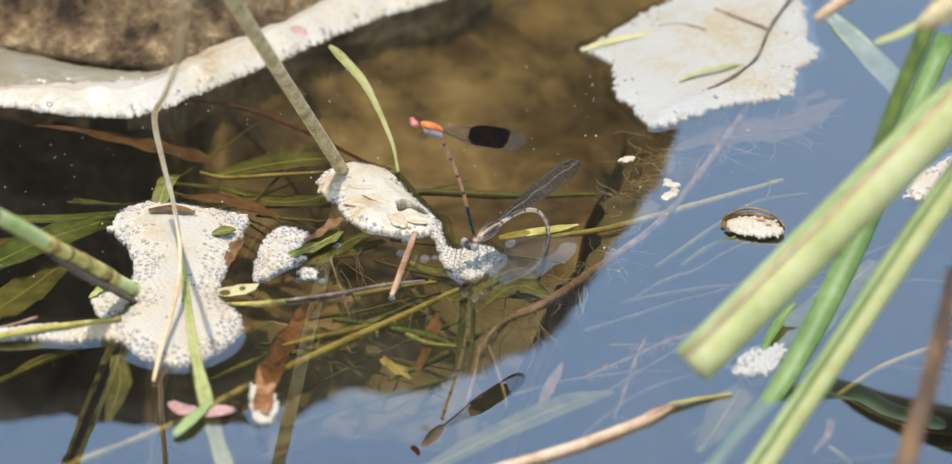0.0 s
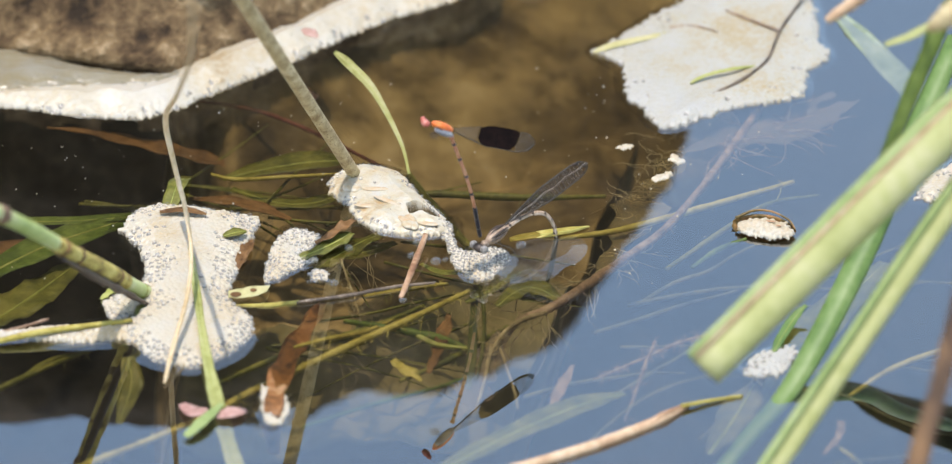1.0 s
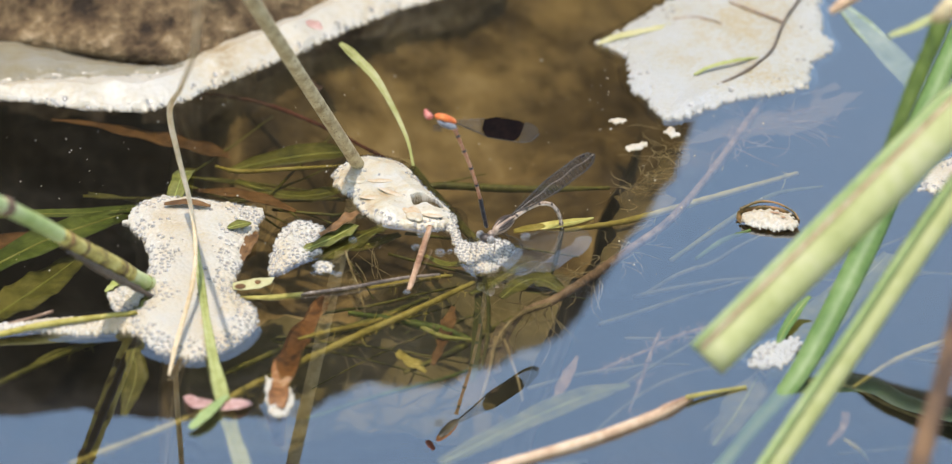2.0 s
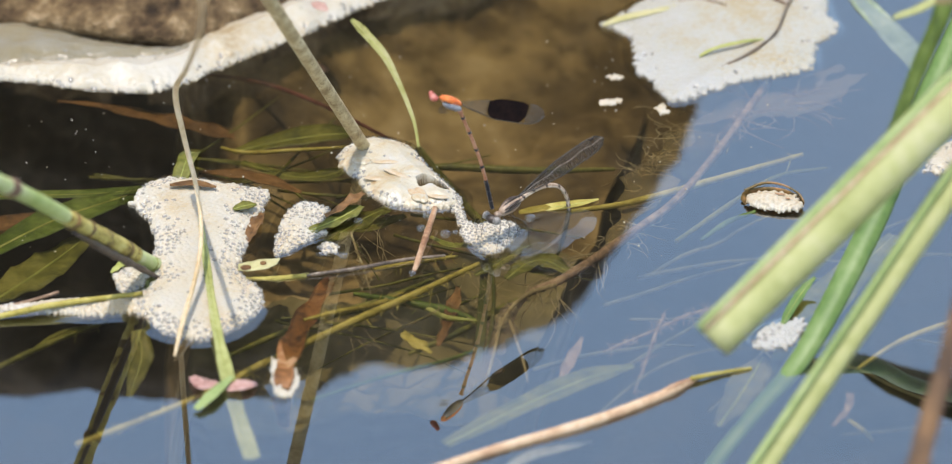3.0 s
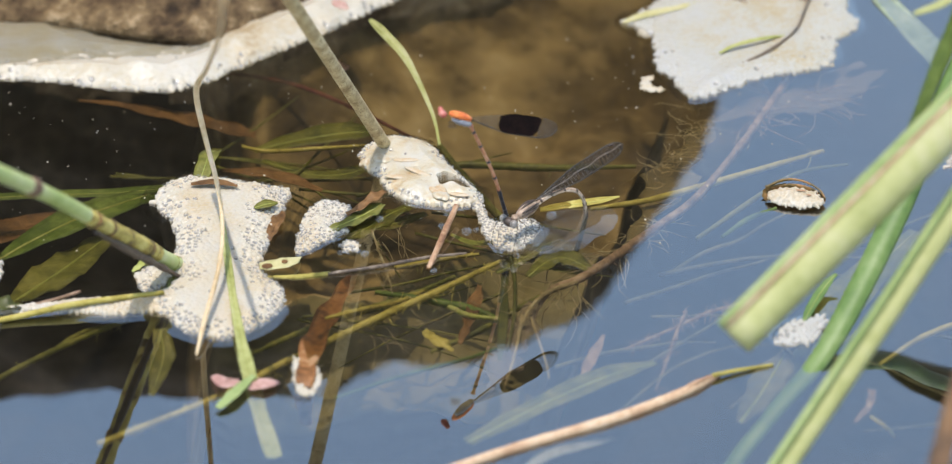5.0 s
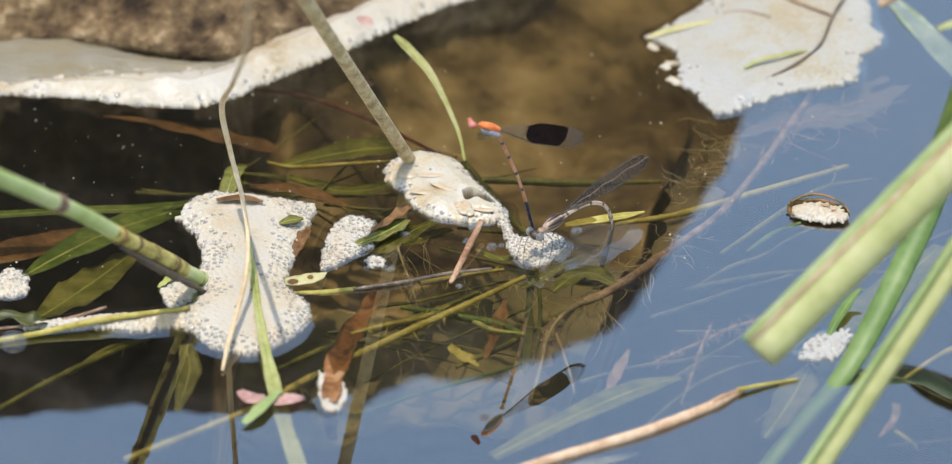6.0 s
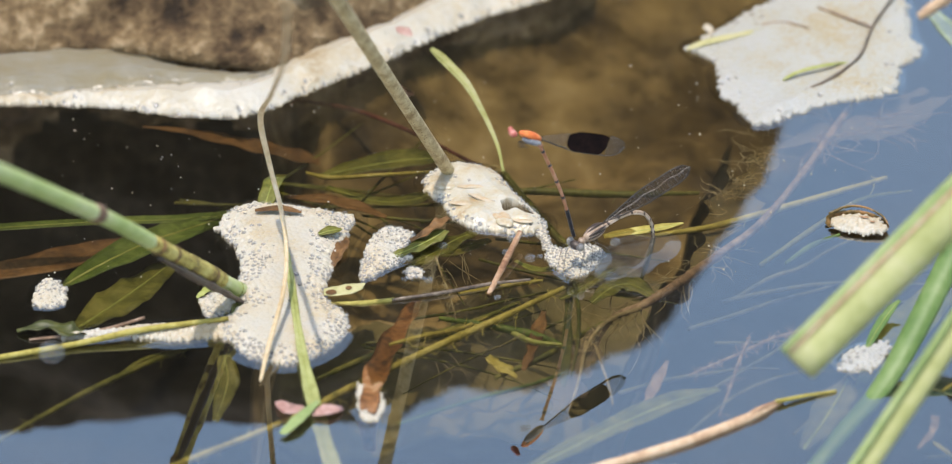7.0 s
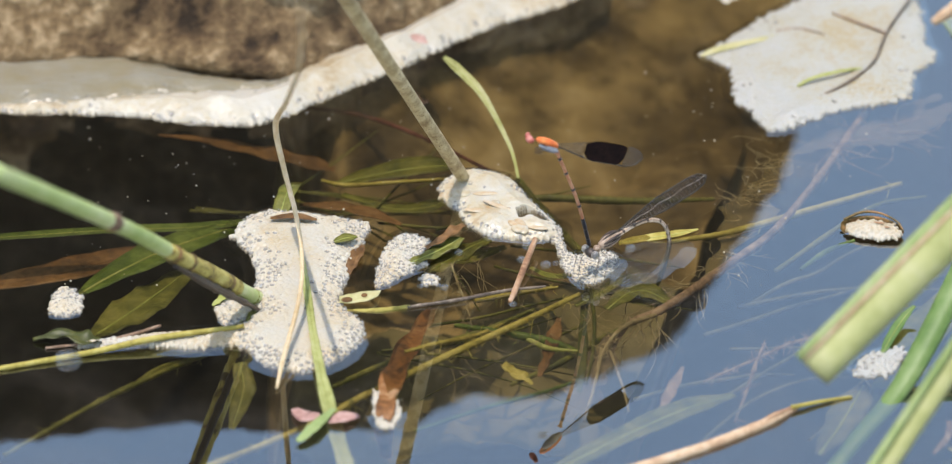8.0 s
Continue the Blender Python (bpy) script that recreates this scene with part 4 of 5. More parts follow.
# debris in the foam sheet
stem("foam_twig", [(49.2, 55.7, 1.2), (55.3, 60.6, 1.6), (61.5, 69.5, 1.7), (64.8, 82.6, 1.6), (69.4, 94.1, 1.8), (73.7, 104.3, 2.0)], [0.3, 0.4, 0.32, 0.3, 0.28, 0.2], WET_TWIG, "brown twig stuck in the foam sheet", "twig", rough=0.12, count=40)
stem("foam_twig", [(52.9, 91.1, 1.4), (58.5, 86.5, 1.6), (64.8, 81.8, 1.6)], [0.2, 0.3, 0.25], TWIG, "thin brown twig stuck in the foam sheet", "twig", rough=0.12)
stem("foam_twig", [(40.3, 83.9, 1.3), (45.7, 84.3, 1.4), (51.0, 82.0, 1.2)], [0.2, 0.32, 0.2], TWIG, "thin brown twig stuck in the foam sheet", "twig", rough=0.12)
leaf("curled_leaf", [(44.6, 59.9, 1.4), (48.0, 62.4, 1.8), (53.4, 64.3, 2.2), (58.7, 66.8, 1.6)], [0.3, 0.5, 0.5, 0.3], GRASS, "curled yellow-green leaf on the foam sheet", fold=0.4, rib=False)
leaf("yellow_leaf", [(23.5, 74.6, 0.5), (27.5, 76.3, 1.2), (35.6, 79.8, 1.2), (45.0, 83.5, 1.1)], [0.4, 1.2, 0.9, 0.3], SPOTTED, "yellow leaf under the foam sheet's edge", fold=0.1, rib=False)
leaf("pink_petal", [(-40.3, 73.0, 7.5), (-38.8, 70.4, 8.0), (-37.1, 69.4, 7.5)], [0.5, 1.6, 0.6], PINK, "reddish petal stuck on the foam bank", "petal", rib=False)

# wet petals and pulp in the cream clump
rng = np.random.default_rng(7)
for a, c, d in (((-27.9, 7.8, 1.9), (-26.0, 8.2, 2.2), (-23.5, 6.8, 1.9)), ((-24.0, 11.8, 2.2), (-20.7, 9.6, 2.3), (-17.7, 7.8, 1.9)), ((-25.9, 16.7, 1.9), (-23.8, 15.1, 2.2), (-20.9, 16.7, 1.9)), ((-14.6, 0.6, 1.8), (-12.5, 1.4, 1.9), (-10.9, -0.2, 1.8))):
    mid, ax = Vector(c), along(a, d)
    ob = link_mesh("cream_petal", *blob_data((0, 0, 0), ((Vector(d) - Vector(a)).length * 0.6, 0.75, 0.25), 16, 10, ax, bumpy=0.03, seed=int(rng.integers(99))), PETAL)
    ob.location = (mid - Vector((0, 0, 0.15))) * MM
    tagged(ob, "wet cream petal lying in the foam", "petal", "petals in the foam")
for k in range(9):
    u, w = rng.uniform(), rng.normal(0, 0.5)
    c = Vector((-30.0, 16.0, 1.9)).lerp(Vector((-13.5, 2.5, 1.5)), u) + Vector((rng.normal(0, 1.2), w * 9 * (1 - 0.5 * u), 0.3))
    ob = link_mesh("pulp_lump", *blob_data((0, 0, 0), (rng.uniform(1.2, 2.2), rng.uniform(1.0, 1.7), rng.uniform(0.5, 0.8)), 18, 12, bumpy=0.015, seed=k), PULP if k % 5 else PETAL)
    ob.location, ob.rotation_euler = (c - Vector((0, 0, 0.35))) * MM, (0, 0, rng.uniform(0, 3))
    tagged(ob, "soft cream lump of pulp in the foam", "pulp", "pulp lumps in the foam")

# ---- under water ----
def sunken(name, pts, radii, mat, label, cat="water weed", fuzz=0, seed=0, **kw):
    """A strand; fuzz: number of short side hairs."""
    ob = stem(name, pts, radii, mat, label, cat, rough=0.1, count=50, **kw)
    if fuzz:
        r = np.random.default_rng(seed)
        p = curve(pts, count=80)
        datas = []
        for _ in range(fuzz):
            i = int(r.integers(1, 78))
            a = Vector(p[i])
            e = a + Vector((r.normal(0, 1), r.normal(0, 1.6), r.normal(-0.3, 0.4))) * 1.1
            datas.append(tube_data([a, (a + e) / 2 + Vector((r.normal(0, 0.3), 0.2, 0)), e], [0.12, 0.1, 0.05], 4, count=5))
        link_mesh("hairs", *joined(*datas), mat, ob, "fine side hairs")
    return ob


sunken("weed_strand", [(-87.6, -85.6, -5.0), (-61.4, -68.7, -3.5), (-49.0, -57.3, -3.0), (-28.7, -41.1, -2.0), (-18.5, -33.5, -1.5), (-3.7, -21.6, -0.8)], [0.75, 0.75, 0.75, 0.8, 0.75, 0.5], YELLOW, "long yellow water weed strand", fuzz=240, seed=1)
sunken("weed_strand", [(-58.7, -51.2, -6.0), (-42.9, -40.4, -5.0), (-24.7, -31.0, -4.0), (-13.4, -22.4, -4.0)], [0.55, 0.7, 0.6, 0.4], OLIVE, "olive water weed strand", fuzz=30, seed=2)
sunken("weed_strand", [(-30.2, -28.4, -4.0), (-19.5, -33.3, -3.0), (-9.5, -34.2, -5.0), (-0.5, -36.5, -8.0)], [0.5, 0.8, 0.9, 0.5], GREEN, "short green water weed strand", fuzz=10, seed=3)
sunken("weed_strand", [(-18.4, -47.5, -7.0), (-8.2, -40.8, -6.0), (0.8, -32.8, -5.0), (8.5, -27.2, -4.0)], [0.4, 0.7, 0.6, 0.4], OLIVE, "olive water weed strand", fuzz=20, seed=4)
sunken("weed_strand", [(-38.6, -69.8, -4.0), (-23.4, -60.9, -4.0), (-10.7, -53.2, -5.0), (-3.1, -45.2, -7.0)], [0.35, 0.45, 0.45, 0.3], GREEN, "thin green water weed strand", seed=5)
sunken("weed_strand", [(-16.9, 25.6, -1.0), (-12.3, 17.7, -3.0), (-5.7, 4.9, -4.0), (0.8, -4.3, -5.0)], [0.8, 0.9, 0.9, 0.5], OLIVE, "olive water weed strand", seed=6)
sunken("weed_strand", [(-29.5, 28.7, -8.0), (-11.1, 27.6, -7.0), (7.4, 26.1, -7.0), (25.8, 28.2, -8.0)], [0.5, 0.8, 0.8, 0.4], OLIVE, "olive water weed strand", fuzz=20, seed=7)
sunken("weed_strand", [(15.8, 4.4, -4.0), (29.5, 6.8, -3.0), (47.9, 16.2, -3.0), (66.5, 27.7, -4.0)], [0.5, 0.7, 0.7, 0.5], YELLOW, "pale yellow water weed strand", fuzz=20, seed=8)
sunken("weed_strand", [(71.6, 19.0, -2.0), (61.0, 15.6, -2.0), (51.7, 7.3, -3.0), (38.5, -6.2, -5.0)], [0.3, 0.5, 0.6, 0.5], OLIVE, "pale green water weed strand", seed=9)
sunken("weed_strand", [(43.8, -10.3, -2.0), (49.5, -4.8, -1.0), (55.6, -2.0, 0.0)], [0.4, 0.6, 0.4], GREEN, "pale green water weed strand", seed=10)
sunken("weed_strand", [(-124.6, -76.4, -5.0), (-106.0, -58.3, -4.0), (-92.7, -46.3, -4.0), (-82.7, -37.6, -5.0)], [0.5, 0.6, 0.6, 0.4], OLIVE, "olive water weed strand", fuzz=30, seed=11)
sunken("weed_strand", [(-100.2, -52.3, -5.0), (-92.8, -44.4, -4.0), (-84.0, -38.8, -5.0)], [0.4, 0.5, 0.4], OLIVE, "olive water weed strand", seed=12)
sunken("weed_strand", [(75.9, -59.6, -3.0), (85.1, -50.6, -2.0), (96.9, -42.7, -2.0), (110.0, -35.9, -3.0)], [0.4, 0.6, 0.6, 0.5], YELLOW, "thin yellow water weed strand", seed=13)
leaf("sunken_leaf", [(-10.6, -84.1, -6.0), (4.6, -71.7, -5.0), (18.6, -60.7, -5.0), (28.9, -52.2, -7.0)], [1.6, 3.0, 3.2, 1.0], OLIVE, "broad olive leaf sunk in the water", fold=0.15)
leaf("sunken_leaf", [(12.3, -55.1, -12.0), (14.9, -47.2, -11.0), (18.3, -34.9, -11.0)], [0.6, 1.3, 0.5], TWIG, "pale dry leaf sunk in the water", fold=0.35, jag=0.22, wave=0.3, rib=False)
leaf("sunken_leaf", [(-12.3, -46.0, -6.0), (-10.1, -37.6, -5.0), (-8.0, -26.0, -4.0)], [0.5, 1.5, 0.7], BROWN, "reddish-brown leaf sunk in the water", fold=0.35, jag=0.22, wave=0.3, rib=False)
leaf("sunken_leaf", [(-20.0, -40.8, -6.0), (-17.2, -45.0, -6.0), (-13.8, -47.3, -7.0)], [0.7, 1.6, 0.5], YELLOW, "orange-yellow leaf sunk in the water", fold=0.35, jag=0.22, wave=0.3, rib=False)
leaf("sunken_leaf", [(2.1, -15.1, -4.0), (8.5, -18.0, -4.0), (15.6, -20.8, -5.0)], [1.2, 3.2, 1.0], OLIVE, "olive leaf sunk under the damselfly", fold=0.2)
leaf("sunken_leaf", [(56.8, -61.3, -8.0), (70.4, -27.3, -7.0), (85.5, -0.6, -7.0)], [2.0, 5.0, 1.5], OLIVE, "broad pale leaf sunk among the reeds", fold=0.15)
sunken("weed_strand", [(22.5, -49.9, -5.0), (32.8, -41.9, -5.0), (40.6, -37.2, -4.0), (47.3, -33.4, -4.0), (58.9, -22.7, -5.0)], [0.25, 0.35, 0.4, 0.35, 0.2], TWIG, "pinkish-brown root strand under water", fuzz=150, seed=15)
sunken("weed_strand", [(28.8, -64.3, -6.0), (31.4, -54.2, -5.0), (33.8, -43.9, -4.0), (35.7, -36.8, -4.0)], [0.2, 0.35, 0.4, 0.25], TWIG, "pinkish-brown root strand under water", fuzz=40, seed=16)
leaf("sunken_leaf", [(-2.3, -15.9, -3.0), (-2.9, -29.2, -3.0), (-3.2, -43.5, -3.5), (-4.1, -55.4, -6.0)], [0.6, 0.9, 1.0, 0.4], DARK, "blackish-brown leaf hanging under the damselfly", fold=0.3, jag=0.1, rib=False)
sunken("weed_strand", [(-1.5, -19.0, -1.2), (-0.6, -29.9, -1.5), (-0.9, -41.9, -2.5), (-2.4, -52.0, -4.0)], [0.5, 0.45, 0.4, 0.2], DARK, "blackish strand under water", seed=17)
leaf("sunken_leaf", [(0.9, -98.6, -3.0), (7.8, -94.1, -2.0), (14.8, -89.5, -3.0), (19.9, -84.3, -5.0)], [0.6, 1.8, 1.4, 0.3], DEAD, "pale dead leaf under a straw", fold=0.2, rib=False)
sunken("sunken_branch", [(60.7, 60.9, -4.0), (56.7, 49.1, -3.0), (48.1, 26.8, -2.5), (38.6, 5.7, -2.0), (30.0, -6.1, -2.0), (21.5, -17.1, -2.0), (13.7, -26.2, -2.0), (6.2, -31.9, -2.5), (1.8, -42.3, -5.0)], [0.9, 0.85, 0.8, 0.8, 0.9, 1.0, 0.9, 0.7, 0.4], TWIG, "pinkish-brown branch with rootlets under water", "branch", fuzz=60, seed=14)


def rootlets(name, starts, spread, length, count, seed, mat, label, r0=0.09, curl=0.16, fan=0.5):
    """A tuft of fine curling roots, one uncountable mass."""
    r = np.random.default_rng(seed)
    datas = []
    for _ in range(count):
        a = Vector(starts[int(r.integers(len(starts)))]) + Vector((r.normal(0, 1.5), r.normal(0, 2), r.normal(-1, 0.5)))
        d = Vector((spread[0] + r.normal(0, fan), spread[1] + r.normal(0, fan), -0.12 + r.normal(0, 0.08)))
        pts = [a]
        for k in range(4):
            d = (d + Vector((r.normal(0, curl), r.normal(0, curl), r.normal(0, 0.04)))).normalized()
            q = pts[-1] + d * length / 4 * r.uniform(0.6, 1.3)
            q.z = min(q.z, -0.4)
            pts.append(q)
        datas.append(tube_data(pts, [r0, r0, r0 * 0.9, r0 * 0.7, r0 * 0.4], 4, count=10))
    ob = link_mesh(name, *joined(*datas), mat)
    return tagged(ob, label, "water weed", kind="stuff")


rootlets("root_tuft", [(6.6, -32.7, -2.0), (9.8, -29.1, -2.0), (12.4, -26.7, -2.0), (4.0, -38.3, -3.0)], (-0.3, -1.0), 12, 10, 1, FIBRE, "tangle of fine tan roots under water", 0.12, 0.4, 0.3)
rootlets("root_tuft", [(18.9, -18.3, -2.0), (15.0, -20.7, -2.0), (22.8, -14.6, -2.0), (9.8, -16.7, -3.0)], (-0.6, -0.6), 10, 32, 42, FIBRE, "curling golden roots round a branch", 0.13, 0.4)
rootlets("root_tuft", [(29.3, -6.1, -2.0), (28.1, -2.1, -3.0), (22.8, -13.4, -2.0), (32.0, -1.2, -2.0)], (0.1, 0.6), 9, 22, 2, FIBRE, "tangle of fine tan roots under water", 0.1, 0.55)
rootlets("root_tuft", [(33.6, 22.5, -1.0), (36.4, 32.5, -1.0), (39.2, 42.6, -1.0), (30.9, 17.5, -1.0)], (0.3, 0.7), 8, 60, 3, FIBRE, "mat of golden weed under water", 0.11, 0.6)
rootlets("root_tuft", [(56.4, 49.1, -3.0), (60.5, 52.9, -3.0), (65.7, 50.0, -2.0), (52.3, 42.4, -2.0)], (1.0, -0.15), 14, 36, 4, TWIG, "tangle of pinkish roots under water", 0.16, 0.5)
rootlets("root_tuft", [(-28.4, -10.9, -0.5), (-30.9, -13.4, -0.5), (-25.2, -4.8, -0.5)], (0.05, -1.0), 13, 12, 5, FIBRE, "fine hanging roots under a floating leaf")
rootlets("root_tuft", [(-18.8, 8.5, -5.0), (-37.3, 20.0, -6.0), (-47.8, 22.5, -6.0), (-24.0, -2.2, -6.0)], (1.0, 0.2), 44, 6, 6, OLIVE, "tangle of olive weed under water", 0.4, 0.1)
rootlets("root_tuft", [(-28.8, -32.1, -7.0), (-17.3, -19.2, -6.0), (-39.3, -22.5, -7.0), (-3.1, -24.0, -6.0), (-46.9, -32.1, -7.0)], (1.0, 0.45), 46, 6, 7, OLIVE, "tangle of olive weed under water", 0.38, 0.1)
rootlets("root_tuft", [(47.1, -33.6, -6.0), (35.4, -43.2, -6.0), (27.8, -33.6, -6.0), (60.3, -19.2, -6.0), (21.1, -71.3, -6.0), (46.5, -66.7, -6.0), (40.9, -15.9, -5.0), (65.9, -52.6, -6.0)], (0.9, 0.7), 44, 7, 8, PALEWEED, "thin pale weed strands under water", 0.4, 0.26, 0.3)
rootlets("root_tuft", [(49.3, 11.4, -13.0), (33.4, -3.3, -13.0), (61.0, 8.9, -13.0), (22.8, -17.8, -13.0), (38.3, -22.7, -13.0), (27.8, -41.8, -13.0), (9.8, -41.8, -13.0), (54.9, 33.8, -13.0), (51.4, -13.0, -13.0)], (1.0, 0.75), 50, 7, 18, PALEWEED, "long pale weed strands under water", 0.6, 0.2, 0.25)
rootlets("root_tuft", [(80.8, -66.7, -6.0), (71.7, -76.0, -6.0), (89.2, -43.2, -6.0)], (0.9, 0.7), 44, 6, 9, PALEWEED, "thin pale weed strands under water", 0.3, 0.2)
rootlets("root_tuft", [(-18.6, -19.9, -1.0), (-23.7, -31.9, -1.0), (-10.8, -34.3, -1.0), (-28.7, -47.0, -2.0), (-34.3, -2.8, -1.0), (-3.1, -27.1, -1.0)], (0.2, -0.8), 12, 40, 21, FIBRE, "fine curling rootlets among the weed", 0.07, 0.4)
rootlets("root_tuft", [(-87.7, 34.7, -12.0), (-66.7, 39.7, -12.0), (-55.8, 27.3, -9.0)], (1.0, 0.2), 34, 14, 10, OLIVE, "dim olive weed under water", 0.35, 0.06)

leaf("sunken_leaf", [(2.2, -25.9, -2.0), (6.7, -19.7, -2.0), (11.1, -19.0, -2.0), (17.1, -23.8, -3.0)], [0.8, 2.6, 2.4, 0.6], OLIVE, "olive-brown leaf under the damselfly", fold=0.1, wave=0.2, jag=0.12)
leaf("sunken_leaf", [(-4.5, -24.4, -2.0), (-0.0, -21.1, -1.5), (4.5, -15.5, -1.5), (7.5, -13.6, -1.0)], [0.6, 1.6, 1.3, 0.4], OLIVE, "olive leaf under the damselfly", fold=0.2, wave=0.1)
sunken("weed_strand", [(-26.1, -22.8, -1.5), (-20.1, -20.8, -1.5), (-14.2, -18.8, -1.5), (-8.2, -17.5, -1.5)], [0.5, 0.6, 0.6, 0.3], YELLOW, "yellow water weed strand", fuzz=20, seed=20)
leaf("sunken_leaf", [(-40.7, 9.4, -8.0), (-33.9, 5.1, -8.0), (-27.1, 5.0, -8.0), (-19.6, 9.2, -8.0)], [0.8, 2.2, 2.2, 0.8], OLIVE, "broad olive leaf deep in the water", fold=0.15, wave=0.1)
leaf("sunken_leaf", [(-55.4, 31.1, -8.0), (-44.7, 25.2, -8.0), (-36.3, 25.8, -8.0), (-30.3, 30.8, -8.0)], [0.8, 1.8, 2.0, 0.8], OLIVE, "broad olive leaf deep in the water", fold=0.15, wave=0.1)
leaf("brown_leaf", [(-64.3, 22.3, -5.0), (-55.9, 21.2, -5.0), (-49.1, 18.3, -5.0), (-42.2, 13.9, -5.0)], [0.6, 1.8, 1.8, 0.5], BROWN, "reddish-brown leaf under water", fold=0.2, wave=0.15)
sunken("weed_strand", [(-31.2, -9.2, -0.4), (-29.8, -16.6, -0.6), (-28.3, -22.9, -1.0), (-26.8, -30.4, -2.0)], [0.25, 0.22, 0.2, 0.1], FIBRE, "thin brown root hanging from a leaf", fuzz=40, seed=21)
sunken("weed_strand", [(-40.8, -40.4, -3.0), (-33.4, -37.0, -3.0), (-26.0, -34.3, -3.0), (-20.1, -29.6, -3.0)], [0.4, 0.55, 0.5, 0.25], YELLOW, "yellow-olive water weed strand", fuzz=25, seed=22)
sunken("weed_strand", [(-21.2, -31.4, -4.0), (-15.7, -33.6, -4.0), (-10.5, -37.8, -4.0), (-3.8, -39.2, -4.0)], [0.4, 0.6, 0.55, 0.3], GRASS, "yellow-green water weed strand", fuzz=10, seed=23)
leaf("sunken_leaf", [(-14.2, -5.7, -4.0), (-9.7, -9.3, -4.0), (-5.2, -8.6, -4.0), (-2.2, -5.9, -4.0)], [0.4, 1.0, 1.0, 0.3], GRASS, "narrow yellow-green leaf under water", fold=0.2, wave=0.1)
# whitish haze below the branch, put in as a translucent sheet
leaf("algae_film", [(2.9, -33.7, -3.0), (0.9, -42.9, -4.0), (-1.7, -50.8, -5.0), (-4.3, -57.5, -6.0), (-6.2, -61.8, -7.0)], [1.0, 2.6, 3.2, 2.4, 0.6], ALGAE_FILM, "whitish translucent film hanging under a branch", "algae", rib=False, thick=0.03, fold=0.02, wave=0.2, jag=0.3, count=40, seed=9)
sunken("weed_strand", [(2.8, -42.5, -2.0), (4.1, -48.8, -2.5), (5.6, -56.4, -3.0), (6.6, -63.1, -4.0)], [0.3, 0.28, 0.25, 0.15], FIBRE, "pale hanging root under water", seed=24)
sunken("weed_strand", [(0.9, -41.2, -2.0), (-0.0, -50.0, -2.5), (-1.3, -58.6, -3.0), (-3.0, -66.5, -4.0)], [0.3, 0.28, 0.25, 0.15], FIBRE, "pale hanging root under water", seed=25)
sunken("weed_strand", [(12.6, -29.0, -1.5), (6.8, -32.5, -1.5), (2.9, -38.5, -1.5), (0.3, -46.0, -2.0)], [0.45, 0.5, 0.4, 0.2], FIBRE, "golden curling root off a branch", fuzz=60, seed=26)
# soft films and scraps under the open water
leaf("algae_film", [(52.6, 38.5, -3.0), (60.1, 46.1, -3.0), (68.1, 47.4, -3.0), (74.9, 55.0, -3.0), (81.7, 60.1, -3.0)], [1.5, 4.0, 4.5, 2.5, 0.6], ALGAE_FILM, "soft pinkish-brown film of algae under water", "algae", rib=False, thick=0.03, fold=0.02, wave=0.15, jag=0.25, count=40, seed=2)
leaf("algae_film", [(42.8, 41.8, -5.0), (50.8, 46.9, -5.0), (60.2, 53.2, -5.0), (68.4, 60.9, -5.0), (76.6, 66.0, -5.0)], [0.8, 3.0, 4.0, 3.0, 1.0], ALGAE_FILM, "soft pinkish-brown film of algae under water", "algae", rib=False, thick=0.03, fold=0.02, wave=0.15, jag=0.3, count=40, seed=5)
leaf("algae_film", [(23.7, -11.5, -5.0), (29.1, 5.6, -5.0), (33.9, 20.5, -5.0), (38.7, 33.0, -5.0), (42.8, 43.1, -5.0)], [0.8, 3.5, 4.5, 3.0, 0.8], ALGAE_GOLD, "golden film of algae at the shelf's edge", "algae", rib=False, thick=0.03, fold=0.02, wave=0.15, jag=0.3, count=40, seed=7)
leaf("sunken_leaf", [(46.3, -80.1, -4.0), (50.2, -70.9, -4.0), (53.6, -61.5, -4.0), (56.3, -53.3, -4.0)], [1.0, 3.4, 3.8, 1.2], PALEWEED, "pale green leaf sunk below the reeds", fold=0.1, jag=0.1, wave=0.1)
leaf("grass_blade", [(60.2, -48.2, 0.3), (62.5, -41.8, 0.8), (65.2, -35.8, 1.5), (67.6, -33.3, 3.0)], [0.5, 1.2, 1.0, 0.5], REED, "short green blade by a foam patch", fold=0.3)
leaf("sunken_leaf", [(70.2, -81.7, -3.0), (73.2, -75.9, -3.0), (74.1, -71.2, -3.0), (73.4, -68.9, -3.0)], [0.4, 0.9, 0.8, 0.3], TWIG, "curled dry scrap of leaf under water", fold=0.3, jag=0.2, wave=0.3, rib=False)
sunken("weed_strand", [(73.5, -79.4, -3.0), (75.3, -81.7, -3.0), (77.1, -84.4, -3.0), (78.3, -87.4, -3.0)], [0.3, 0.4, 0.4, 0.2], YELLOW, "short curled yellow root under water", seed=19)


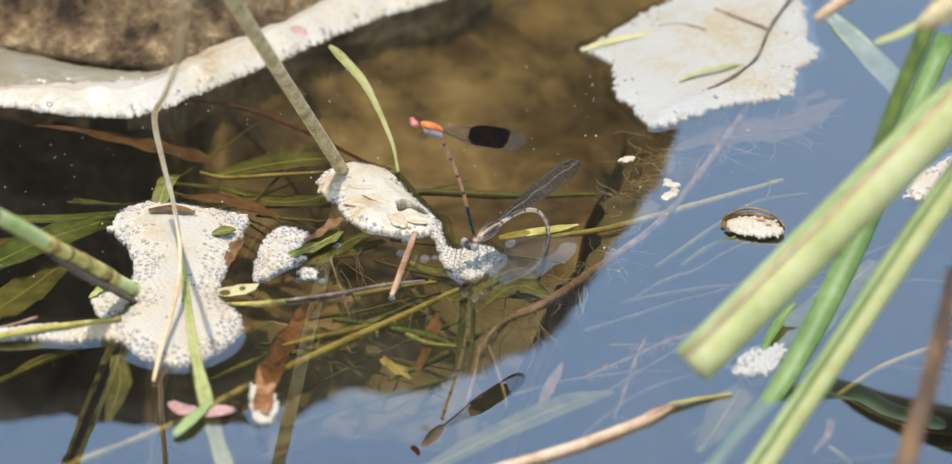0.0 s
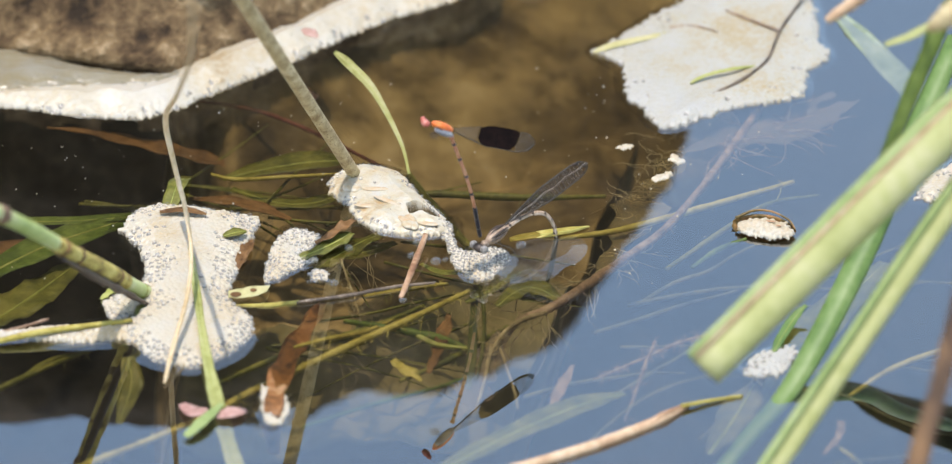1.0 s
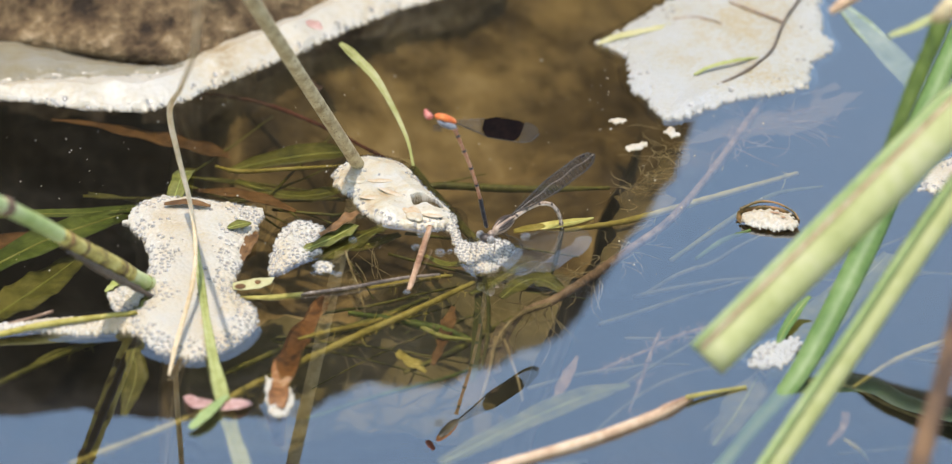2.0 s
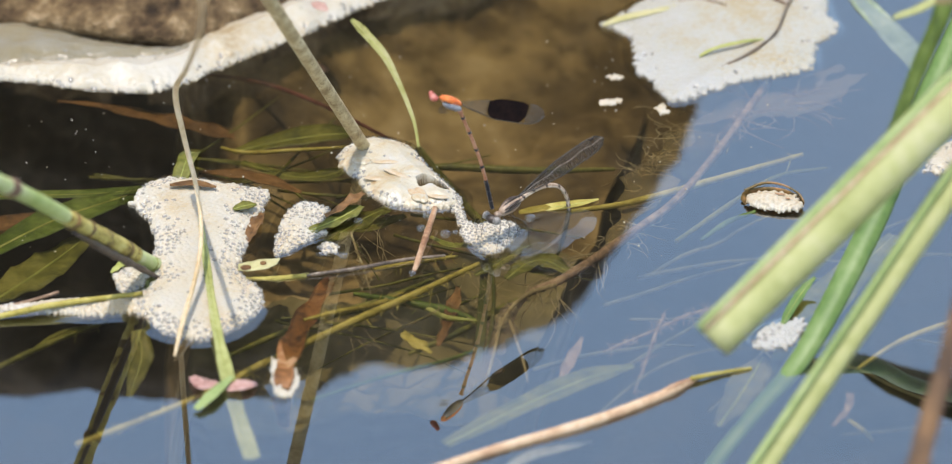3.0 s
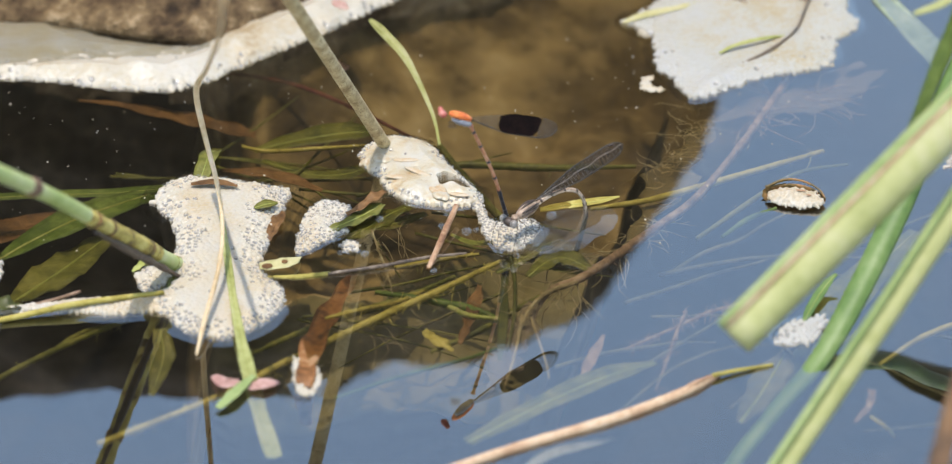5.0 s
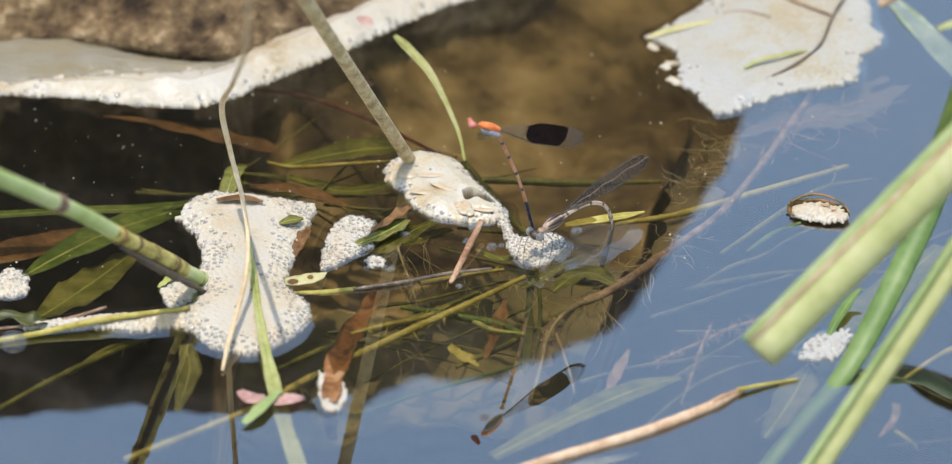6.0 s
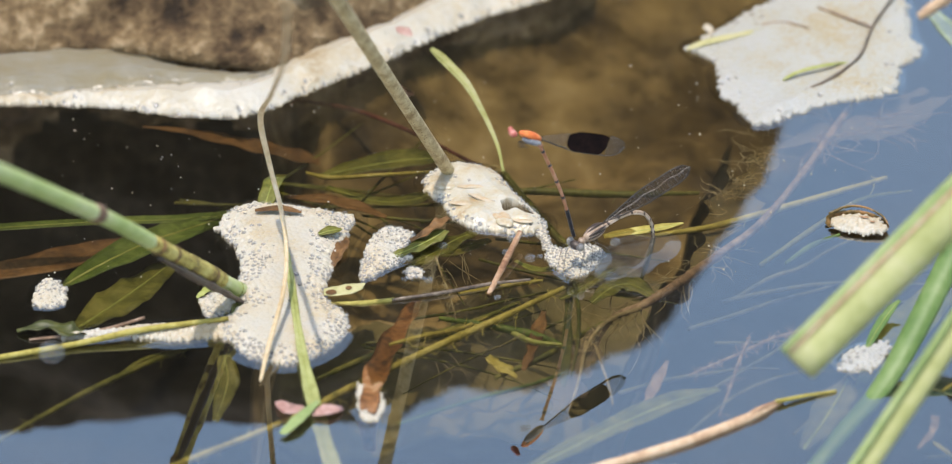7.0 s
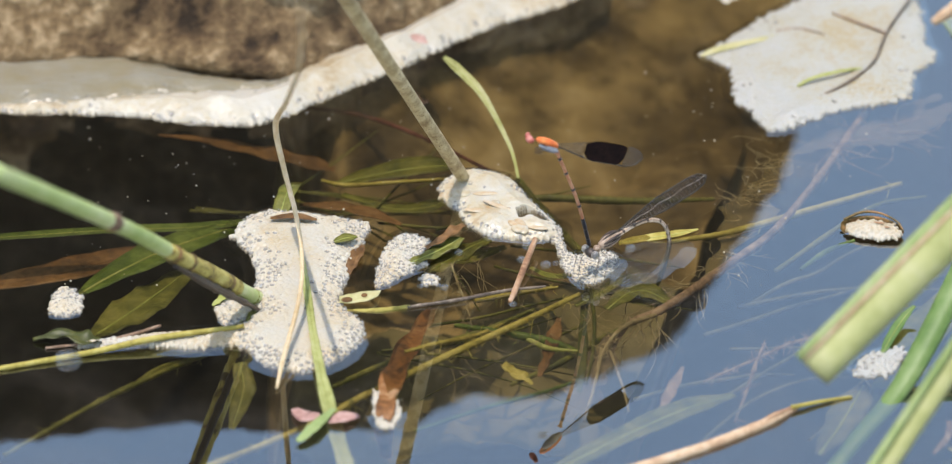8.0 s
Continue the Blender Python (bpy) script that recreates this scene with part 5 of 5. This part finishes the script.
def build_ledge():
    """An algae-grown rock shelf under the water in front of the boulder."""
    nx, ny = 190, 230
    x0, x1, y0, y1 = -74.0, 50.0, -46.0, 220.0
    verts, faces = [], []
    for i in range(nx):
        for j in range(ny):
            x = x0 + (x1 - x0) * i / (nx - 1)
            lip = y0 + max(0, x - 2) * 4.2 + 5 * noise.noise(Vector((x, 0, 7)) / 16)
            y = lip + (y1 - lip) * j / (ny - 1)
            front = min(1, j / 12)
            e = min(2.0 * i, nx - 1 - i, ny - 1 - j, 26) / 26
            e = min(1, e + 0.35 * noise.noise(Vector((x, y, 3)) / 22) * (1 - e))
            z = -120 + 86 * max(0, e) ** 0.5
            z += 6 * noise.noise(Vector((x, y, 1)) / 24) + 3.4 * noise.noise(Vector((x, y, 2)) / 9) + 1.2 * noise.noise(Vector((x, y, 4)) / 3.5)
            if front < 1:
                z -= 60 * (1 - front) ** 1.5
                y += 70 * (1 - front) ** 1.5
            verts.append((x, y, min(z, -7)))
    for i in range(nx - 1):
        for j in range(ny - 1):
            faces.append((i * ny + j, (i + 1) * ny + j, (i + 1) * ny + j + 1, i * ny + j + 1))
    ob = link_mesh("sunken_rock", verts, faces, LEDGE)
    ob.data.materials.append(MURK)
    # towards open water the shelf's colour carries the water's dim, milky haze
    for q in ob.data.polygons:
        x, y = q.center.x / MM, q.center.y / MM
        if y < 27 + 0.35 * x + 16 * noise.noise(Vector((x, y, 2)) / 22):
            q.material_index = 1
    tagged(ob, "brown algae-grown rock shelf under the water", "rock")


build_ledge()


def build_bubbles():
    """Clear bubbles at the surface, each a thing."""
    spots = [((-17.9, -26.5), 1.1), ((-16.1, -8.6), 1.3), ((-10.9, -10.8), 1.6), ((-8.8, -10.3), 1.0), ((-35.7, -17.1), 1.3), ((-32.6, -19.5), 1.3), ((-29.6, -5.6), 1.3), ((-37.7, -19.0), 1.0), ((-14.6, -3.2), 1.8), ((-112.1, -47.3), 4.2), ((4.7, -11.2), 1.2), ((7.3, -4.4), 1.6)]
    first = None
    for (x, y), r in spots:
        v, f = blob_data((0, 0, 0), (1, 1, 0.7), 14, 8)
        if first is None:
            first = tagged(link_mesh("bubble", v, f, BUBBLE), "clear air bubble at the water's surface", "bubble", "bubbles on the water")
            first.matrix_basis = pose(x * MM, y * MM, 0)
            first.scale = (r * 0.75,) * 3
        else:
            c = copy_thing(first, pose(x * MM, y * MM, 0))
            c.scale = (r * 0.75,) * 3


build_bubbles()


def build_specks():
    """Tiny white foam specks scattered over the water."""
    r = np.random.default_rng(12)
    datas = []
    for _ in range(260):
        x, y = r.uniform(-115, 60), r.uniform(-20, 70)
        s = 0.07 + 0.17 * r.uniform() ** 3
        datas.append(blob_data((x, y, 0.05), (s, s, s * 0.7), 6, 4))
    tagged(link_mesh("foam_specks", *joined(*datas), FOAM), "tiny white foam specks scattered over the water", "foam", kind="stuff")


build_specks()

# ---- damselflies ----
def wing_data(base, tip, width, up, n=28, bow=0.1, lo=0.0, hi=1.0):
    """A narrow stalked wing between two points, in the plane of tip - base and up."""
    b, t = Vector(base), Vector(tip)
    x = (t - b).normalized()
    u = Vector(up) - x * Vector(up).dot(x)
    u.normalize()
    nn = x.cross(u)
    length = (t - b).length
    top, low = [], []
    for i in range(n):
        s = lo + (hi - lo) * i / (n - 1)
        k = min(1, max(0, (s - 0.02) / 0.45)) ** 0.9
        e = math.sqrt(max(0, 1 - max(0, (s - 0.8) / 0.2) ** 2))
        w = width * (0.1 + 0.9 * k) * max(e, 0.02)
        c = b + x * length * s + u * bow * length * (s - s * s) * 0.3
        top.append(c + u * w * 0.45)
        low.append(c - u * w * 0.55)
    # a membrane a few microns thick between the veins, slightly corrugated
    mid = [a.lerp(q, 0.5) + nn * 0.08 * (-1) ** i for i, (a, q) in enumerate(zip(top, low))]
    verts = top + mid + low
    faces = []
    for i in range(n - 1):
        faces.append((i, i + 1, n + i + 1, n + i))
        faces.append((n + i, n + i + 1, 2 * n + i + 1, 2 * n + i))
    return verts, faces, top, low


def build_male():
    at = Vector((-0.5, -11.7, 6.9))
    ob = holder("male_damselfly", at, "orange male damselfly with black-banded wings clasping a female", "damselfly")

    def rel(p):
        return Vector(p) - at
    base, tip = rel((-7.3, -19.0, 35.5)), Vector((0, 0, 0))
    mid = (base + tip) / 2 + Vector((0.8, -0.4, 0.2))
    pts = curve([base, mid, tip], count=41)
    bounds = [0, 3, 9, 16, 23, 29, 33, 37, 40]
    for s in range(8):
        seg = [Vector(p) for p in pts[bounds[s]:bounds[s + 1] + 1]]
        dark = s >= 5
        v, f = tube_data(seg, [0.42 if s else 0.6] + [0.44 if dark else 0.36] * (len(seg) - 2) + [0.42], 10, count=8)
        link_mesh("abdomen_segment", v, f, BLACK if dark else RUST, ob, "black tail segment" if dark else "rust-pink abdomen segment")
        if not dark:
            v, f = tube_data([seg[-2] * 0.9 + seg[-1] * 0.1, seg[-1]], [0.41, 0.46], 10, count=4)
            link_mesh("segment_ring", v, f, BLACK, ob, "black ring")
    neck, rear = rel((-11.8, -21.7, 40.1)), rel((-7.2, -19.3, 36.8))
    ax = along(neck, rear)
    c = (neck + rear) / 2
    link_mesh("thorax", *blob_data(c + Vector((0.2, 0, 0.55)), (3.1, 1.05, 0.95), 14, 10, ax), ORANGE, ob, "orange upper thorax")
    link_mesh("thorax_side", *blob_data(c + Vector((0.5, -0.35, -0.6)), (2.7, 1.05, 0.8), 14, 10, ax), GREY_CHITIN, ob, "grey lower thorax")
    link_mesh("shoulder_stripe", *tube_data([c + ax @ Vector((x, -1.15 * k, 0.1)) for x, k in ((-2.3, 0.75), (-0.5, 1.0), (1.6, 0.95))], [0.1, 0.16, 0.1], 6), BLACK, ob, "thin black stripe")
    h = rel((-13.0, -22.4, 41.0))
    head = link_mesh("head", *blob_data(h, (0.75, 1.3, 0.8), 12, 8, ax), RED_CHITIN, ob, "pinkish-red head")
    for sgn in (-1, 1):
        link_mesh("eye", *blob_data(h + ax @ Vector((-0.1, 1.15 * sgn, 0.3)), (0.55, 0.5, 0.62), 12, 8, ax), RED_CHITIN, head, "red eye")
    wb, wt = rel((-7.9, -19.5, 38.0)), rel((10.4, -11.2, 29.8))
    for k in range(4):
        off = Vector((0.05 * k, 0.1 * (k - 1.5), -0.05 * k))
        a, z = 0.35 + 0.006 * k, 0.81 - 0.006 * k
        for nm, mat, lo, hi, lab in (("wing_root", WING, 0, a, "clear wing root"), ("wing_band", WING_DARK, a, z, "black wing band"), ("wing_tip", WING, z, 1, "clear wing tip")):
            v, f, top, low = wing_data(wb + off, wt + off * 2, 4.7, (0, 0.1, 1), 14, lo=lo, hi=hi)
            if nm == "wing_band":
                for i in range(14):
                    q = min(1, math.sqrt(min(i, 13 - i) / 13 / 0.16))
                    v[i] = v[14 + i].lerp(v[i], 0.75 + 0.25 * q)
                    v[28 + i] = v[14 + i].lerp(v[28 + i], 0.3 + 0.7 * q)
            link_mesh(nm, v, f, mat, ob, lab)
        v, f, top, low = wing_data(wb + off, wt + off * 2, 4.7, (0, 0.1, 1), 24)
        link_mesh("wing_vein", *tube_data(low, [0.09] * len(low), 5, count=40), VEIN, ob)
    for k in range(6):
        a = c + Vector((-1.8 + 0.6 * (k // 2), 0.5 if k % 2 else -0.5, -1.2))
        link_mesh("leg", *tube_data([a, a + Vector((-0.6, 0.3 if k % 2 else -0.3, -0.5)), a + Vector((0.5, 0, -0.9))], [0.08, 0.07, 0.04], 5, count=8), BLACK, ob)
    return ob


def build_female():
    at = Vector((0.8, -13.2, 6.1))
    ob = holder("female_damselfly", at, "tan female damselfly laying eggs, abdomen arched into the water", "damselfly")

    def rel(p):
        return Vector(p) - at
    pts = [rel((4.4, -9.3, 7.3)), rel((7.0, -6.9, 8.1)), rel((10.1, -4.2, 8.1)), rel((13.1, -2.2, 6.7)), rel((14.9, -1.0, 3.4)), rel((15.6, -1.0, 0.0))]
    p = curve(pts, count=46)
    cuts = [0, 4, 11, 19, 27, 33, 38, 42, 45]
    for s in range(8):
        seg = [Vector(q) for q in p[cuts[s]:cuts[s + 1] + 1]]
        n = len(seg)
        link_mesh("abdomen_segment", *tube_data(seg, [0.5] + [0.42] * (n - 2) + [0.48], 10, count=10), TAN, ob)
        side = [q + Vector((0.1, -0.3, -0.2)) for q in seg]
        link_mesh("side_stripe", *tube_data(side, [0.15] + [0.26] * (n - 2) + [0.16], 6, count=8), PALE_CHITIN, ob, "pale stripe along the side")
        link_mesh("segment_ring", *tube_data([seg[-1] + (seg[-2] - seg[-1]) * 1.3, seg[-1]], [0.47, 0.52], 10, count=4), DUSK, ob, "dark brown ring")
    # the arched tail's dark reflection, added as a tube below the surface
    link_mesh("submerged_tip", *tube_data([rel((15.6, -1.0, 0.0)), rel((15.0, -2.2, -3.5)), rel((14.2, -3.4, -7.0)), rel((13.2, -4.6, -10.0))], [0.5, 0.55, 0.55, 0.3], 10, count=14), DARK, ob, "dark tail end under the water")
    neck, rear = rel((0.0, -13.7, 6.3)), rel((5.2, -8.6, 7.5))
    ax = along(neck, rear)
    c = (neck + rear) / 2
    link_mesh("thorax", *blob_data(c, (3.3, 1.25, 1.45), 18, 12, ax), TAN, ob)
    link_mesh("neck_plate", *blob_data(neck, (0.8, 0.9, 0.8), 12, 8, ax), TAN, ob)
    for sgn, h in ((-1.2, 0.3), (-0.95, 0.95), (0, 1.42), (0.95, 0.95), (1.15, 0.35)):
        q = [c + ax @ Vector((x + 0.5 * h, sgn * k, h * k)) for x, k in ((-2.6, 0.72), (-1.2, 0.99), (0.6, 1.04), (2.2, 0.8))]
        link_mesh("thorax_stripe", *tube_data(q, [0.15, 0.3, 0.3, 0.1], 6), DUSK, ob, "dark brown stripe")
    h = rel((-1.3, -15.1, 6.1))
    head = link_mesh("head", *blob_data(h, (1.0, 1.6, 0.95), 14, 8, ax), DUSK, ob, "grey-brown head")
    for sgn in (-1, 1):
        link_mesh("eye", *blob_data(h + ax @ Vector((0, 1.55 * sgn, 0.25)), (0.9, 0.8, 0.95), 12, 8, ax), GREY_TAN, head, "striped grey eye")
        link_mesh("eye_stripe", *tube_data([h + ax @ Vector((-0.7, 1.5 * sgn, 0.5)), h + ax @ Vector((-0.1, 1.55 * sgn, 1.08)), h + ax @ Vector((0.6, 1.55 * sgn, 0.6))], [0.1, 0.14, 0.1], 6), DUSK, head, "dark eye stripe")
    link_mesh("face", *blob_data(h + ax @ Vector((-0.6, 0, -0.3)), (0.4, 0.7, 0.45), 10, 6, ax), GREY_CHITIN, head, "pale grey face")
    wb, wt = rel((4.4, -8.3, 7.9)), rel((21.9, 0.2, 18.2))
    for k in range(4):
        off = Vector((0.1 * k, 0.16 * (k - 1.5), -0.12 * k))
        v, f, top, low = wing_data(wb + off, wt + off * 1.5, 4.0, (-0.6, -0.1, 1), 24)
        wing = link_mesh("wing", v, f, SMOKY, ob, "smoky clear wing")
        link_mesh("vein", *tube_data(low, [0.05] * len(low), 5, count=40), VEIN, wing)
        link_mesh("vein", *tube_data(top, [0.05] * len(top), 5, count=40), VEIN, wing)
        mids = [a.lerp(q, 0.45 + 0.05 * math.sin(i)) for i, (a, q) in enumerate(zip(top, low))]
        # the mid vein's sparkle is put into a paler colour
        link_mesh("vein", *tube_data(mids, [0.025] * len(mids), 5, count=40), VEIN_PALE, wing)
        for s in range(4, 23):
            link_mesh("cross_vein", *tube_data([top[s], low[s].lerp(top[s], 0.05)], [0.022, 0.022], 4, count=3), VEIN, wing)
        link_mesh("wing_spot", *tube_data([top[20].lerp(low[20], 0.06), top[21].lerp(low[21], 0.06)], [0.22, 0.2], 6, count=4), DUSK, wing, "dark wing spot")
    for k, (fx, fy, kx, ky) in enumerate(((-3.2, -4.2, -2.6, -1.4), (0.2, -6.4, 0.9, -2.6), (2.2, -5.2, 2.8, -1.8), (-4.4, -1.8, -3.2, 0.4), (7.2, -3.4, 6.4, -1.0), (4.8, 2.6, 3.6, 2.6))):
        a = h.lerp(c, 0.35 + 0.12 * k) + Vector((0, -0.6, -1.0))
        knee = h + Vector((kx + 1, ky + 0.6, -0.6))
        foot = Vector((h.x + fx + 1, h.y + fy + 2.0, -at.z + 0.5))
        link_mesh("leg", *tube_data([a, knee, foot], [0.1, 0.08, 0.045], 6, count=12), VEIN, ob, "thin dark leg")
    return ob


male = build_male()
female = build_female()


MALE = [(0.0, -0.52, -11.73, 6.87, -0.00, 0.00, -0.00), (1.0, -1.45, -12.03, 7.00, -0.94, 1.39, 0.66),
         (2.5, -0.85, -11.75, 7.12, -0.32, -0.06, 0.48), (3.0, -0.87, -11.75, 7.05, -0.29, 0.08, 0.18),
         (3.5, -0.34, -11.68, 6.35, -2.19, 2.12, 1.22), (4.0, -1.46, -13.25, 5.83, 9.41, -2.24, -6.58),
         (4.5, -2.31, -13.96, 5.67, 6.50, -0.20, -5.88), (6.0, -2.04, -13.14, 6.17, 2.57, -0.27, -0.28),
         (6.5, -1.65, -12.70, 6.42, 2.89, -0.74, -0.50), (7.0, -1.55, -12.49, 6.54, 3.03, -0.28, -0.90),
         (7.5, -1.11, -12.45, 6.50, 3.25, 0.55, -2.55), (8.0, -1.48, -13.10, 6.27, 2.66, 1.26, -3.47)]
FEMALE = [(0.0, 0.78, -13.19, 6.11, -0.00, -0.00, 0.00), (0.5, 0.78, -13.19, 6.11, -0.00, -0.00, 0.00),
         (1.0, 0.36, -13.28, 5.96, -1.30, -0.03, 1.29), (2.5, 1.07, -13.06, 6.31, -0.44, 2.01, 1.57),
         (3.0, 1.09, -13.09, 6.25, 0.37, 2.20, 0.16), (3.5, 1.60, -13.20, 6.05, 2.66, 2.92, -3.20),
         (4.0, 1.02, -13.64, 5.37, 2.58, 5.17, -1.02), (4.5, 0.23, -13.79, 5.15, 1.67, 4.38, -0.69),
         (6.0, 0.50, -13.52, 5.63, 0.70, 3.97, -0.69), (6.5, 0.78, -13.44, 5.74, 1.69, 4.09, -0.03),
         (7.0, 0.92, -13.35, 5.85, 1.83, 3.89, -1.19), (7.5, 1.07, -13.30, 5.89, 3.67, 3.41, -2.07),
         (8.0, 0.89, -13.47, 5.68, 2.91, 4.15, -2.43)]


DRIFT = [[(0.0, 14, -22, 30), (1.0, 10, -14, 15), (2.5, 0, 0, 0), (3.0, -3, 6, -8), (3.5, -3.5, 12, -16), (4.5, 1.0, 9.0, -30), (6.0, 2, 20, -60), (8.0, 6, 45, -80)],
         [(0.0, 6, -18, 20), (2.5, 0, 0, 0), (3.5, -1.0, 12, -15), (4.5, 2.5, 22, -40), (6.0, -2, 24, -60), (8.0, 10, 60, -80)],
         [(0.0, 4, -20, 30), (2.5, 0, 0, 0), (3.5, -4.0, 0.5, -10), (4.5, -8.5, 6, -25), (6.0, -10, 24, -60), (8.0, -8, 60, -80)]]


def rows_of(table):
    return [(t, pose(x * MM, y * MM, z * MM, rx, ry, rz)) for t, x, y, z, rx, ry, rz in table]


def motions():
    walk(male, rows_of(MALE))
    walk(female, rows_of(FEMALE))
    at = sway_blade.location.copy()
    walk(sway_blade, [(t, pose(*at, 0, a, 0)) for t, a in ((0.0, 2.0), (0.5, 0.0), (1.0, -2.2), (2.5, 0.6), (3.0, 3.2), (3.5, 2.6), (4.0, 0.5), (4.5, 1.6), (6.0, 1.4), (6.5, 2.0), (7.0, -0.5), (7.5, -3.0), (8.0, -1.7))])
    at = stick.location.copy()
    walk(stick, [(t, pose(*at, 0, 0, a)) for t, a in ((0.0, 0.0), (0.5, 0.8), (1.0, -1.0), (2.5, 2.0), (3.5, 0.0), (4.5, -1.8), (6.0, -5.0), (7.0, -5.2), (7.5, -2.8), (8.0, -1.5))])
    for ob, way in zip(flakes, DRIFT):
        x, y = ob.location.x / MM, ob.location.y / MM
        walk(ob, [(t, pose((x + u) * MM, (y + v) * MM, 0, 0, 0, a)) for t, u, v, a in way])


motions()
